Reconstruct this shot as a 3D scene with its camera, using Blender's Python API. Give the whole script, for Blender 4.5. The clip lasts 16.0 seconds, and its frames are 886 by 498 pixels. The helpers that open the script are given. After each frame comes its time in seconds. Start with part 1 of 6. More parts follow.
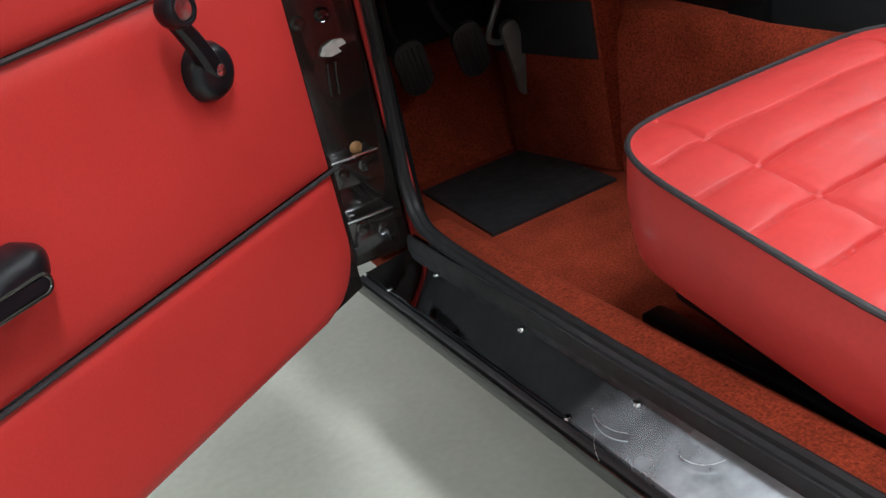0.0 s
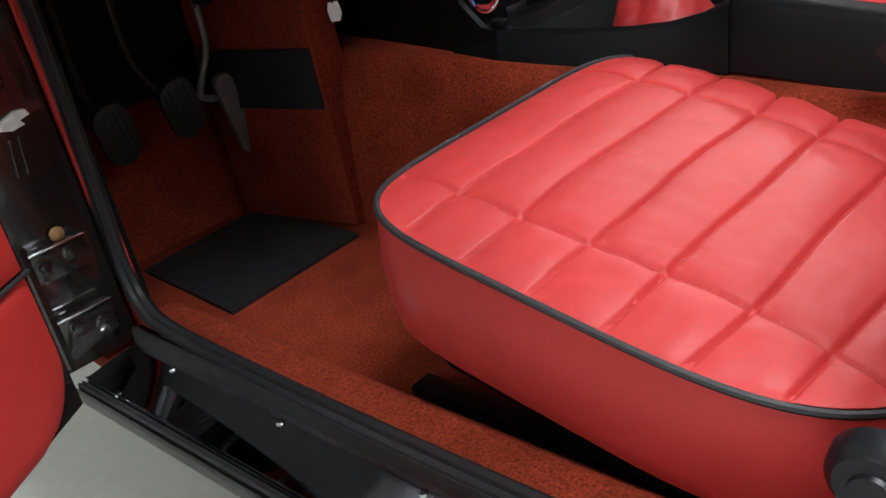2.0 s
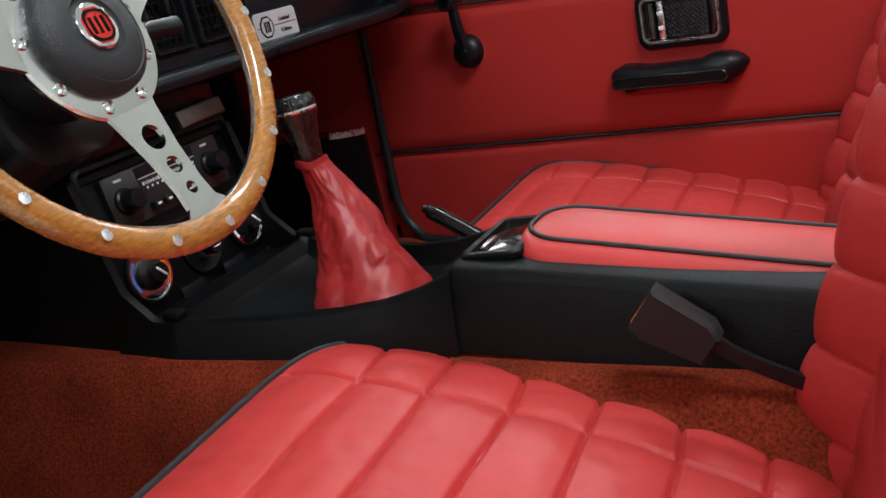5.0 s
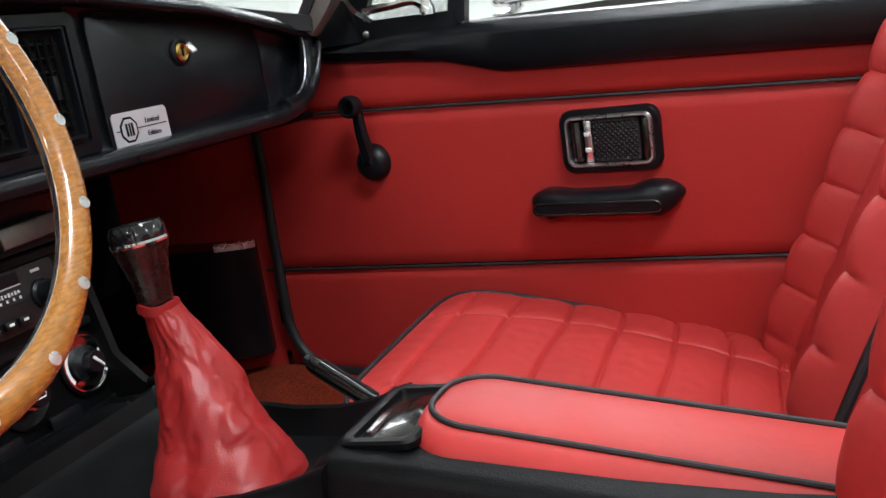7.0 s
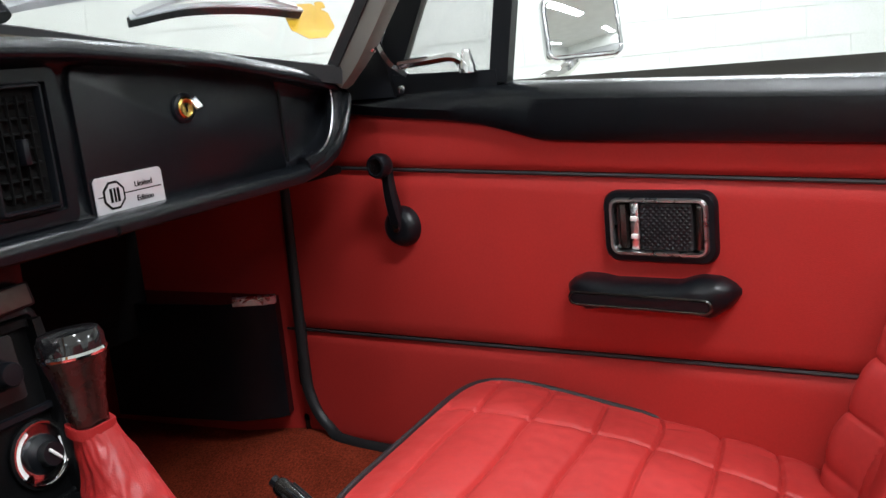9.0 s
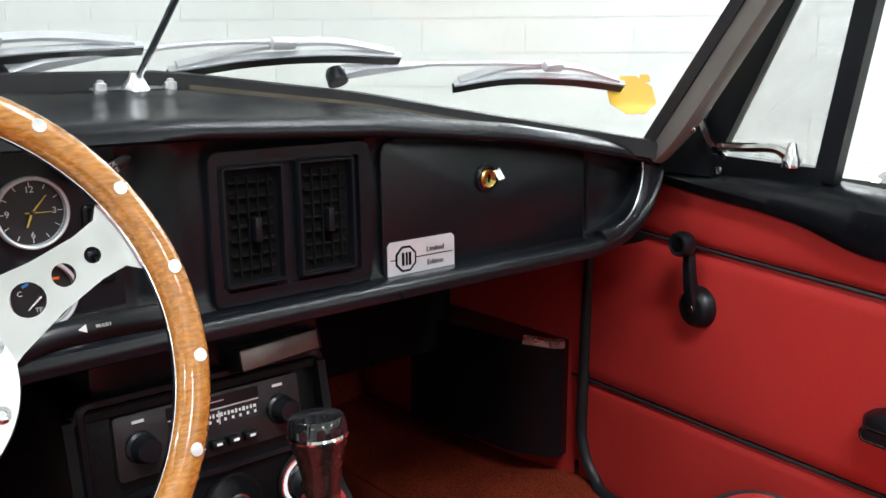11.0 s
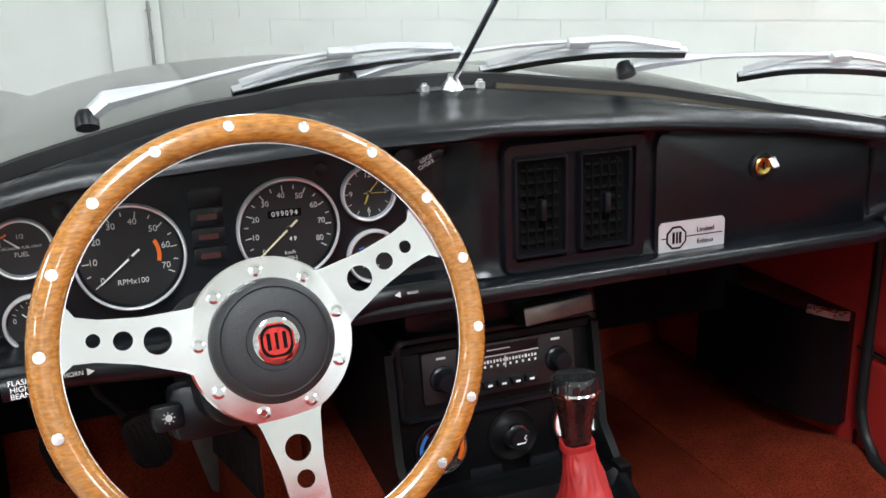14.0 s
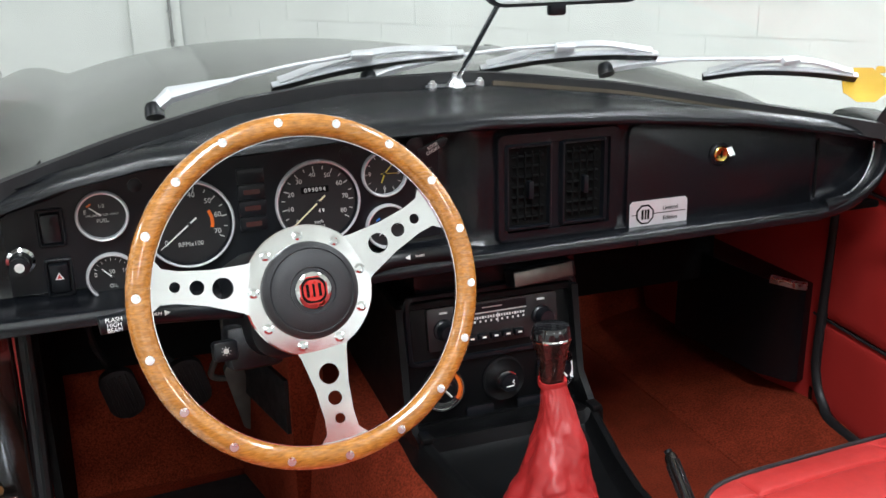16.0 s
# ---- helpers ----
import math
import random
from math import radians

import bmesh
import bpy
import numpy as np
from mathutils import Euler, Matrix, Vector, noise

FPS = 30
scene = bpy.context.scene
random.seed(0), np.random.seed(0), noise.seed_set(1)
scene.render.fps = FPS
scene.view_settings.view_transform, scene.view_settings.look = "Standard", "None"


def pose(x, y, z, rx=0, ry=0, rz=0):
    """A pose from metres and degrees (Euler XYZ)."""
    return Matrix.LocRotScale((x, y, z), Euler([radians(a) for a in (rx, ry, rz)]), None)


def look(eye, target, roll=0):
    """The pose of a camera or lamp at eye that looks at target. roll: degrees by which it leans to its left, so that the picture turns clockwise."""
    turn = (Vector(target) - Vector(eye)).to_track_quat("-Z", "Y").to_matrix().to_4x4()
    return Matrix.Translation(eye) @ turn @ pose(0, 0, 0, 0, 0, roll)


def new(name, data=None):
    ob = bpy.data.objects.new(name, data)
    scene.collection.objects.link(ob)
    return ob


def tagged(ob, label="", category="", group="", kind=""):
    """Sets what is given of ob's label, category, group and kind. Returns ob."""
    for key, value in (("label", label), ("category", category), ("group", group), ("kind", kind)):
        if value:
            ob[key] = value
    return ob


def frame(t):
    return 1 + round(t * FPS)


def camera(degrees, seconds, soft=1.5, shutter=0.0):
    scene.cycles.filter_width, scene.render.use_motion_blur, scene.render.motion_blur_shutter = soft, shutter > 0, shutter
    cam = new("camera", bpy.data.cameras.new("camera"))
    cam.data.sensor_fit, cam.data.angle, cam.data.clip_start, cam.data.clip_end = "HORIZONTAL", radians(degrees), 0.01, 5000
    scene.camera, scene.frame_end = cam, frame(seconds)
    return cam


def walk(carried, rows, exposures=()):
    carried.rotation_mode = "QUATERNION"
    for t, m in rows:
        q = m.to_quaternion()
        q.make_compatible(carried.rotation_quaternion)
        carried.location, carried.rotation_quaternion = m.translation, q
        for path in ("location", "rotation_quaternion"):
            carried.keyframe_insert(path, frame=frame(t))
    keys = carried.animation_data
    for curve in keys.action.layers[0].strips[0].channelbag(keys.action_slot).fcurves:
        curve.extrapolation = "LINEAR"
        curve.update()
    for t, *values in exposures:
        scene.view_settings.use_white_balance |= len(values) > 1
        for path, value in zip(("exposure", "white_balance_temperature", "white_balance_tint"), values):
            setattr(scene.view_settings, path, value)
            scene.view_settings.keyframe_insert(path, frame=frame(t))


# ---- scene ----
cam = camera(49.99, 16.0)
PATH = [
    (0, (-1.0548, -0.3056, 0.9811), (-0.7404, 0.5470, 0.5637), -13.22),
    (0.5, (-1.0537, -0.2820, 0.9751), (-0.6679, 0.5297, 0.5366), -13.19),
    (1, (-1.0460, -0.2521, 0.9638), (-0.5921, 0.5194, 0.5180), -12.41),
    (1.5, (-1.0243, -0.2190, 0.9638), (-0.5205, 0.5191, 0.5150), -12.52),
    (2, (-0.9987, -0.1876, 0.9637), (-0.4450, 0.5215, 0.5271), -12.62),
    (2.5, (-0.9903, -0.1660, 0.9708), (-0.3825, 0.5103, 0.5546), -12.61),
    (3, (-0.9704, -0.1377, 0.9766), (-0.3070, 0.4991, 0.5838), -12.62),
    (3.5, (-0.9411, -0.1095, 0.9754), (-0.2279, 0.4877, 0.6084), -12.95),
    (4, (-0.8998, -0.0770, 0.9708), (-0.1387, 0.4757, 0.6314), -13.14),
    (4.5, (-0.8584, -0.0535, 0.9729), (-0.0629, 0.4612, 0.6530), -12.81),
    (5, (-0.8138, -0.0286, 0.9789), (0.0122, 0.4477, 0.6772), -12.20),
    (7.5, (-0.5683, 0.0438, 0.9801), (0.3299, 0.4262, 0.7632), -8.04),
    (8, (-0.5241, 0.0404, 0.9885), (0.3716, 0.4323, 0.7784), -7.20),
    (10.5, (-0.3922, -0.0064, 1.1171), (0.3244, 0.6613, 0.9155), -2.13),
    (11, (-0.3851, -0.0253, 1.1485), (0.2487, 0.7189, 0.9378), -0.16),
    (11.5, (-0.3839, -0.0402, 1.1651), (0.1708, 0.7603, 0.9382), 0.74),
    (12, (-0.3854, -0.0532, 1.1762), (0.0929, 0.7899, 0.9308), 0.67),
    (12.5, (-0.3897, -0.0708, 1.1917), (0.0293, 0.7981, 0.9283), 0.11),
    (13, (-0.3960, -0.0992, 1.2046), (-0.0238, 0.7885, 0.9337), -0.81),
    (13.5, (-0.4038, -0.1300, 1.2248), (-0.0568, 0.7651, 0.9446), -1.35),
    (14, (-0.4127, -0.1735, 1.2433), (-0.0801, 0.7259, 0.9596), -1.69),
    (14.5, (-0.4296, -0.2182, 1.2627), (-0.1014, 0.6807, 0.9727), -1.70),
    (15, (-0.4503, -0.2672, 1.2750), (-0.1244, 0.6314, 0.9811), -1.61),
    (15.5, (-0.4645, -0.3144, 1.2850), (-0.1418, 0.5835, 0.9855), -1.40),
    (16, (-0.4737, -0.3646, 1.3019), (-0.1542, 0.5304, 0.9908), -1.03),
]
EXPOSURES = [(0,-0.1),(1,-0.15),(2,-0.2),(3,-0.42),(3.5,-0.50),(5,-0.48),(8,-0.12),(10,0.05),(11,0.12),(13,0.12),(16,0.08)]
walk(cam, [(t, look(eye, target, roll)) for t, eye, target, roll in PATH], EXPOSURES)

# ---- world and light ----
world = bpy.data.worlds.new("garage_world")
scene.world = world
world.use_nodes = True
world.node_tree.nodes["Background"].inputs["Color"].default_value = (0.9, 0.95, 1.0, 1)
world.node_tree.nodes["Background"].inputs["Strength"].default_value = 0.02
scene.view_settings.exposure = 0.0


def ceiling_lamp(name, x, y, z, sx, sy, watts, tint=(0.890, 0.945, 1.0)):
    data = bpy.data.lights.new(name, "AREA")
    data.shape, data.size, data.size_y, data.energy, data.color = "RECTANGLE", sx, sy, watts, tint
    ob = new(name, data)
    ob.matrix_basis = pose(x, y, z)
    return ob


# Ceiling lamps added out of view; places and watts balance car, footwells and walls.
for lx, ly, watts in ((-5.2, -3.0, 65), (-4.6, 1.0, 120), (-0.8, -4.8, 55), (3.0, -4.6, 70), (-0.70, -1.15, 135), (1.6, 0.2, 45), (-2.2, 5.4, 45), (0.4, 5.0, 50), (5.2, 1.0, 125), (4.0, 3.2, 110)):
    ceiling_lamp("unseen_ceiling_lamp", lx, ly, 3.35, 0.35, 1.5, watts)


# ---- materials ----
def mat(name, color, rough=0.5, metal=0.0, spec=0.5, vary=0.12, scale=8.0, bump=0.0, bscale=200.0, bkind="noise",
        fine=0.0, fscale=300.0, coat=0.0, stretch=None, island=0.0, rvary=0.1, tint=None):
    """Procedural paint: base colour with large and fine variation, roughness variation and bump."""
    m = bpy.data.materials.new(name)
    m.use_nodes = True
    nt = m.node_tree
    b = nt.nodes["Principled BSDF"]
    b.inputs["Metallic"].default_value = metal
    b.inputs["Specular IOR Level"].default_value = spec
    b.inputs["Coat Weight"].default_value = coat
    b.inputs["Coat Roughness"].default_value = 0.06
    co = nt.nodes.new("ShaderNodeTexCoord")
    src = co.outputs["Object"]
    if stretch:
        mp = nt.nodes.new("ShaderNodeMapping")
        mp.inputs["Scale"].default_value = stretch
        nt.links.new(src, mp.inputs["Vector"])
        src = mp.outputs["Vector"]

    def tex(sc, detail=4.0, kind="noise"):
        n = nt.nodes.new("ShaderNodeTexVoronoi" if kind == "voronoi" else "ShaderNodeTexNoise")
        n.inputs["Scale"].default_value = sc
        if kind != "voronoi":
            n.inputs["Detail"].default_value = detail
        nt.links.new(src, n.inputs["Vector"])
        return n.outputs["Distance"] if kind == "voronoi" else n.outputs["Fac"]

    def ramp(fac, lo, hi):
        r = nt.nodes.new("ShaderNodeMapRange")
        r.inputs["From Min"].default_value, r.inputs["From Max"].default_value = 0.25, 0.75
        r.inputs["To Min"].default_value, r.inputs["To Max"].default_value = lo, hi
        nt.links.new(fac, r.inputs["Value"])
        return r.outputs["Result"]

    big = tex(scale)
    value = ramp(big, 1 - vary, 1 + vary)
    if fine:
        f = ramp(tex(fscale, 2.0), 1 - fine, 1 + fine)
        mul = nt.nodes.new("ShaderNodeMath")
        mul.operation = "MULTIPLY"
        nt.links.new(value, mul.inputs[0])
        nt.links.new(f, mul.inputs[1])
        value = mul.outputs[0]
    mix = nt.nodes.new("ShaderNodeMix")
    mix.data_type, mix.blend_type = "RGBA", "MULTIPLY"
    mix.inputs["Factor"].default_value = 1.0
    mix.inputs["A"].default_value = (*color, 1)
    nt.links.new(value, mix.inputs["B"])
    nt.links.new(mix.outputs["Result"], b.inputs["Base Color"])
    nt.links.new(ramp(tex(scale * 2.3), max(0.02, rough - rvary), min(1, rough + rvary)), b.inputs["Roughness"])
    if bump:
        bp = nt.nodes.new("ShaderNodeBump")
        bp.inputs["Strength"].default_value = bump
        bp.inputs["Distance"].default_value = 0.001
        nt.links.new(tex(bscale, 3.0, bkind), bp.inputs["Height"])
        nt.links.new(bp.outputs["Normal"], b.inputs["Normal"])
    return m


RED = mat("red_vinyl", (0.42, 0.029, 0.025), 0.46, spec=0.24, vary=0.08, scale=5, bump=0.12, bscale=900, bkind="voronoi", fine=0.05)
SEATRED = mat("red_leather", (0.47, 0.037, 0.034), 0.47, spec=0.30, rvary=0.04, vary=0.10, scale=7, bump=0.045, bscale=800, bkind="voronoi", fine=0.05, fscale=150)
GAITER = mat("soft_red_leather", (0.31, 0.018, 0.018), 0.37, spec=0.34, vary=0.14, scale=30, bump=0.16, bscale=700, bkind="voronoi", fine=0.06, fscale=200)
CARPET = mat("red_carpet", (0.175, 0.026, 0.012), 0.95, spec=0.05, vary=0.24, scale=16, bump=1.0, bscale=520, fine=0.50, fscale=300)
BLACK = mat("black_vinyl", (0.0050, 0.0058, 0.0075), 0.235, spec=0.36, vary=0.2, scale=10, bump=0.13, bscale=1100, bkind="voronoi", rvary=0.025)
PLASTIC = mat("black_plastic", (0.0050, 0.0060, 0.0080), 0.32, spec=0.32, vary=0.12, scale=20, bump=0.12, bscale=1200, rvary=0.03)
RUBBER = mat("black_rubber", (0.012, 0.012, 0.013), 0.5, spec=0.35, vary=0.2, scale=25, bump=0.2, bscale=600)
MATT = mat("matt_black_card", (0.004, 0.004, 0.004), 0.8, spec=0.1, vary=0.2, scale=12)
PAINT = mat("black_paint", (0.010, 0.008, 0.007), 0.16, vary=0.1, scale=6, coat=0.5)
CHROME = mat("chrome", (0.85, 0.85, 0.86), 0.08, metal=1.0, vary=0.03, rvary=0.04)
STEEL = mat("polished_steel", (0.62, 0.63, 0.65), 0.2, metal=1.0, vary=0.1, scale=18, rvary=0.1)
CRACKLE = mat("black_crackle_paint", (0.0036, 0.0038, 0.0042), 0.40, spec=0.15, vary=0.2, scale=25, bump=0.4, bscale=650, rvary=0.04)
SATIN = mat("satin_steel", (0.88, 0.89, 0.90), 0.30, metal=1.0, vary=0.05, scale=30, rvary=0.08)
BONNET = mat("black_body_paint", (0.012, 0.011, 0.009), 0.14, spec=0.40, vary=0.05, scale=4, rvary=0.02)
# For the added rear panel; its tone sets what the bright metal reflects.
REARPALE = mat("pale_rear_panel", (0.62, 0.63, 0.64), 0.55, vary=0.1, scale=2)
TREAD = mat("steel_tread_plate", (0.72, 0.75, 0.80), 0.07, metal=1.0, vary=0.12, scale=30, rvary=0.04, bump=0.02, bscale=40)


def painted_sheen(m, y0, y1, lo, hi):
    """Painted reflection: the steel turns duller and paler towards the middle of the doorway."""
    nt = m.node_tree
    co = nt.nodes.new("ShaderNodeTexCoord")
    sep = nt.nodes.new("ShaderNodeSeparateXYZ")
    nt.links.new(co.outputs["Object"], sep.inputs["Vector"])
    ns = nt.nodes.new("ShaderNodeTexNoise")
    ns.inputs["Scale"].default_value, ns.inputs["Detail"].default_value = 22.0, 6.0
    nt.links.new(co.outputs["Object"], ns.inputs["Vector"])
    mp = nt.nodes.new("ShaderNodeMapRange")
    mp.inputs["From Min"].default_value, mp.inputs["From Max"].default_value = y0, y1
    mp.inputs["To Min"].default_value, mp.inputs["To Max"].default_value = 0.0, 0.75
    nt.links.new(sep.outputs["Y"], mp.inputs["Value"])
    ad = nt.nodes.new("ShaderNodeMath")
    ad.operation = "MULTIPLY"
    nt.links.new(mp.outputs["Result"], ad.inputs[0])
    nt.links.new(ns.outputs["Fac"], ad.inputs[1])
    rg = nt.nodes.new("ShaderNodeMapRange")
    rg.inputs["From Min"].default_value, rg.inputs["From Max"].default_value = 0.05, 0.42
    rg.inputs["To Min"].default_value, rg.inputs["To Max"].default_value = lo, hi
    nt.links.new(ad.outputs[0], rg.inputs["Value"])
    nt.links.new(rg.outputs["Result"], nt.nodes["Principled BSDF"].inputs["Roughness"])
    # Less metallic there, so the paler colour stands in for the bright reflection.
    mt = nt.nodes.new("ShaderNodeMapRange")
    mt.inputs["From Min"].default_value, mt.inputs["From Max"].default_value = 0.05, 0.42
    mt.inputs["To Min"].default_value, mt.inputs["To Max"].default_value = 1.0, 0.25
    nt.links.new(ad.outputs[0], mt.inputs["Value"])
    nt.links.new(mt.outputs["Result"], nt.nodes["Principled BSDF"].inputs["Metallic"])


painted_sheen(TREAD, 0.50, 0.12, 0.04, 0.20)
ALLOY = mat("polished_alloy", (0.92, 0.91, 0.91), 0.18, metal=1.0, vary=0.03, scale=30, rvary=0.05)
WOOD = mat("varnished_wood", (0.36, 0.145, 0.026), 0.26, vary=0.16, scale=60, fine=0.42, fscale=520, coat=1.0, stretch=(0.22, 1, 1))
PIPING = mat("black_piping", (0.016, 0.016, 0.018), 0.5, vary=0.2, scale=40, bump=0.5, bscale=900)
CONCRETE = mat("grey_floor_paint", (0.50, 0.50, 0.44), 0.35, vary=0.14, scale=2.2, fine=0.06, fscale=60)
WALL = mat("white_block_paint", (0.80, 0.82, 0.80), 0.7, vary=0.05, scale=3, bump=0.4, bscale=60, fine=0.03, fscale=80)
CEIL = mat("white_ceiling_paint", (0.78, 0.78, 0.76), 0.8, vary=0.05, scale=2)
PILLAR = mat("grey_anodised_frame", (0.20, 0.19, 0.17), 0.45, metal=0.5, vary=0.1, scale=12)
WHITE = mat("white_print", (0.8, 0.8, 0.78), 0.6, vary=0.05)
YELLOW = mat("yellow_plastic_film", (0.50, 0.30, 0.008), 0.5, vary=0.08, scale=30)
WIPER = mat("dull_silver_paint", (0.66, 0.68, 0.70), 0.36, metal=0.45, vary=0.08, scale=40, rvary=0.08)
PLAQUE = mat("brushed_silver", (0.72, 0.72, 0.74), 0.45, metal=0.6, vary=0.06, scale=40)
BRASS = mat("brass", (0.65, 0.45, 0.12), 0.25, metal=1.0)
ORANGE = mat("orange_paint", (0.7, 0.13, 0.01), 0.5)
REDPAINT = mat("red_enamel", (0.5, 0.02, 0.015), 0.3)
BLUE = mat("blue_print", (0.03, 0.16, 0.5), 0.5)
DIALPRINT = mat("grey_white_print", (0.50, 0.50, 0.48), 0.6, vary=0.05)
DIALFACE = mat("dial_face", (0.008, 0.008, 0.009), 0.5, vary=0.2)


def glass(name, tint=(1, 1, 1), rough=0.0):
    m = bpy.data.materials.new(name)
    m.use_nodes = True
    b = m.node_tree.nodes["Principled BSDF"]
    b.inputs["Base Color"].default_value = (*tint, 1)
    b.inputs["Roughness"].default_value = rough
    b.inputs["Transmission Weight"].default_value = 1.0
    b.inputs["IOR"].default_value = 1.45
    return m


HORN = mat("black_leathercloth", (0.020, 0.0205, 0.023), 0.46, spec=0.4, vary=0.12, scale=30, bump=0.35, bscale=900, bkind="voronoi", rvary=0.05)
GLASS = glass("clear_glass")
MIRROR = mat("mirror_glass", (0.8, 0.8, 0.8), 0.02, metal=1.0, vary=0.0, rvary=0.0)


# ---- mesh helpers ----
def link(name, bm, material, parent=None, label="", smooth=True):
    me = bpy.data.meshes.new(name)
    bmesh.ops.recalc_face_normals(bm, faces=bm.faces)
    bm.to_mesh(me)
    bm.free()
    if smooth:
        me.polygons.foreach_set("use_smooth", [True] * len(me.polygons))
        me.set_sharp_from_angle(angle=radians(38))
    me.materials.append(material)
    ob = new(name, me)
    if parent:
        ob.parent = parent
    if label:
        ob["label"] = label
    return ob


part = link


def thing(name, label, category, group="", kind="", at=(0, 0, 0)):
    ob = new(name)
    ob.empty_display_size = 0.05
    ob.location = at
    return tagged(ob, label, category, group, kind)


def place(ob, m):
    ob.matrix_basis = m
    return ob


def box(sx, sy, sz, r=0.0, seg=2, at=None):
    """A box with bevelled edges, centred at the pose or point given."""
    bm = bmesh.new()
    bmesh.ops.create_cube(bm, size=1)
    bmesh.ops.scale(bm, vec=(sx, sy, sz), verts=bm.verts)
    if r:
        bmesh.ops.bevel(bm, geom=bm.edges[:], offset=r, segments=seg, affect="EDGES", profile=0.5)
    if at is not None:
        m = at if isinstance(at, Matrix) else Matrix.Translation(at)
        bmesh.ops.transform(bm, matrix=m, verts=bm.verts)
    return bm


def join(*bms):
    out = bms[0]
    for b in bms[1:]:
        me = bpy.data.meshes.new("joined")
        b.to_mesh(me)
        b.free()
        out.from_mesh(me)
        bpy.data.meshes.remove(me)
    return out


def loft(rings, closed=True, caps=True):
    """A skin over rings of equal length."""
    bm = bmesh.new()
    vs = [[bm.verts.new(p) for p in ring] for ring in rings]
    n = len(rings[0])
    for a, b in zip(vs, vs[1:]):
        for i in range(n if closed else n - 1):
            j = (i + 1) % n
            bm.faces.new((a[i], a[j], b[j], b[i]))
    if caps and closed:
        bm.faces.new(vs[0][::-1])
        bm.faces.new(vs[-1])
    return bm


def smooth_path(points, n=6, closed=False):
    """Catmull-Rom points through the given ones."""
    pts = [Vector(p) for p in points]
    out, k = [], len(pts)
    for i in range(k if closed else k - 1):
        p1, p2 = pts[i], pts[(i + 1) % k]
        p0 = pts[(i - 1) % k] if closed or i else p1 * 2 - p2
        p3 = pts[(i + 2) % k] if closed or i + 2 < k else p2 * 2 - p1
        for s in range(n):
            t = s / n
            out.append(0.5 * (2 * p1 + (p2 - p0) * t + (2 * p0 - 5 * p1 + 4 * p2 - p3) * t * t + (3 * p1 - p0 - 3 * p2 + p3) * t ** 3))
    if not closed:
        out.append(pts[-1])
    return out


def sweep(points, profile, closed=False, up=(0, 0, 1), scales=None):
    """A profile of (side, up) offsets carried along points; a number is a round bar of that radius."""
    if not isinstance(profile, (list, tuple)):
        r = profile
        profile = [(r * math.cos(a * math.tau / 8), r * math.sin(a * math.tau / 8)) for a in range(8)]
    pts, rings = [Vector(p) for p in points], []
    k = len(pts)
    for i, p in enumerate(pts):
        ahead = pts[(i + 1) % k] - pts[i - 1] if closed else pts[min(i + 1, k - 1)] - pts[max(i - 1, 0)]
        ahead.normalize()
        side = ahead.cross(Vector(up))
        if side.length < 1e-4:
            side = ahead.cross(Vector((0, 1, 0)))
        side.normalize()
        top = side.cross(ahead)
        s = scales[i] if scales else 1.0
        rings.append([p + (side * a + top * b) * s for a, b in profile])
    if closed:
        return loft(rings + [rings[0]], True, False)
    return loft(rings, True, True)


def lathe(profile, n=32, m=None):
    """Turns (radius, height) pairs about z."""
    rings = [[(r * math.cos(a * math.tau / n), r * math.sin(a * math.tau / n), h) for a in range(n)] for r, h in profile]
    bm = loft(rings, True, True)
    if m is not None:
        bmesh.ops.transform(bm, matrix=m, verts=bm.verts)
    return bm


def outline(points, depth, m=None, bevel=0.0):
    """A flat shape of (x, y) points, extruded along z by depth."""
    bm = bmesh.new()
    a = [bm.verts.new((x, y, 0)) for x, y in points]
    b = [bm.verts.new((x, y, depth)) for x, y in points]
    bm.faces.new(a[::-1])
    top = bm.faces.new(b)
    n = len(points)
    for i in range(n):
        bm.faces.new((a[i], a[(i + 1) % n], b[(i + 1) % n], b[i]))
    if bevel:
        bmesh.ops.bevel(bm, geom=list(top.edges), offset=bevel, segments=2, affect="EDGES", profile=0.5)
    if m is not None:
        bmesh.ops.transform(bm, matrix=m, verts=bm.verts)
    return bm


def rounded(w, h, r, n=5, cx=0.0, cy=0.0):
    """The corner points of a rounded rectangle."""
    pts = []
    for qx, qy, a0 in ((1, 1, 0), (-1, 1, 90), (-1, -1, 180), (1, -1, 270)):
        for k in range(n + 1):
            a = radians(a0 + 90 * k / n)
            pts.append((cx + qx * (w / 2 - r) + r * math.cos(a), cy + qy * (h / 2 - r) + r * math.sin(a)))
    return pts


def sheet(f, nu, nv, thick=0.0):
    """A surface f(u, v) over the unit square, with thickness along the normal."""
    bm = bmesh.new()
    vs = [[bm.verts.new(f(i / nu, j / nv)) for j in range(nv + 1)] for i in range(nu + 1)]
    for i in range(nu):
        for j in range(nv):
            bm.faces.new((vs[i][j], vs[i + 1][j], vs[i + 1][j + 1], vs[i][j + 1]))
    if thick:
        bmesh.ops.recalc_face_normals(bm, faces=bm.faces)
        bmesh.ops.solidify(bm, geom=bm.faces[:], thickness=thick)
    return bm


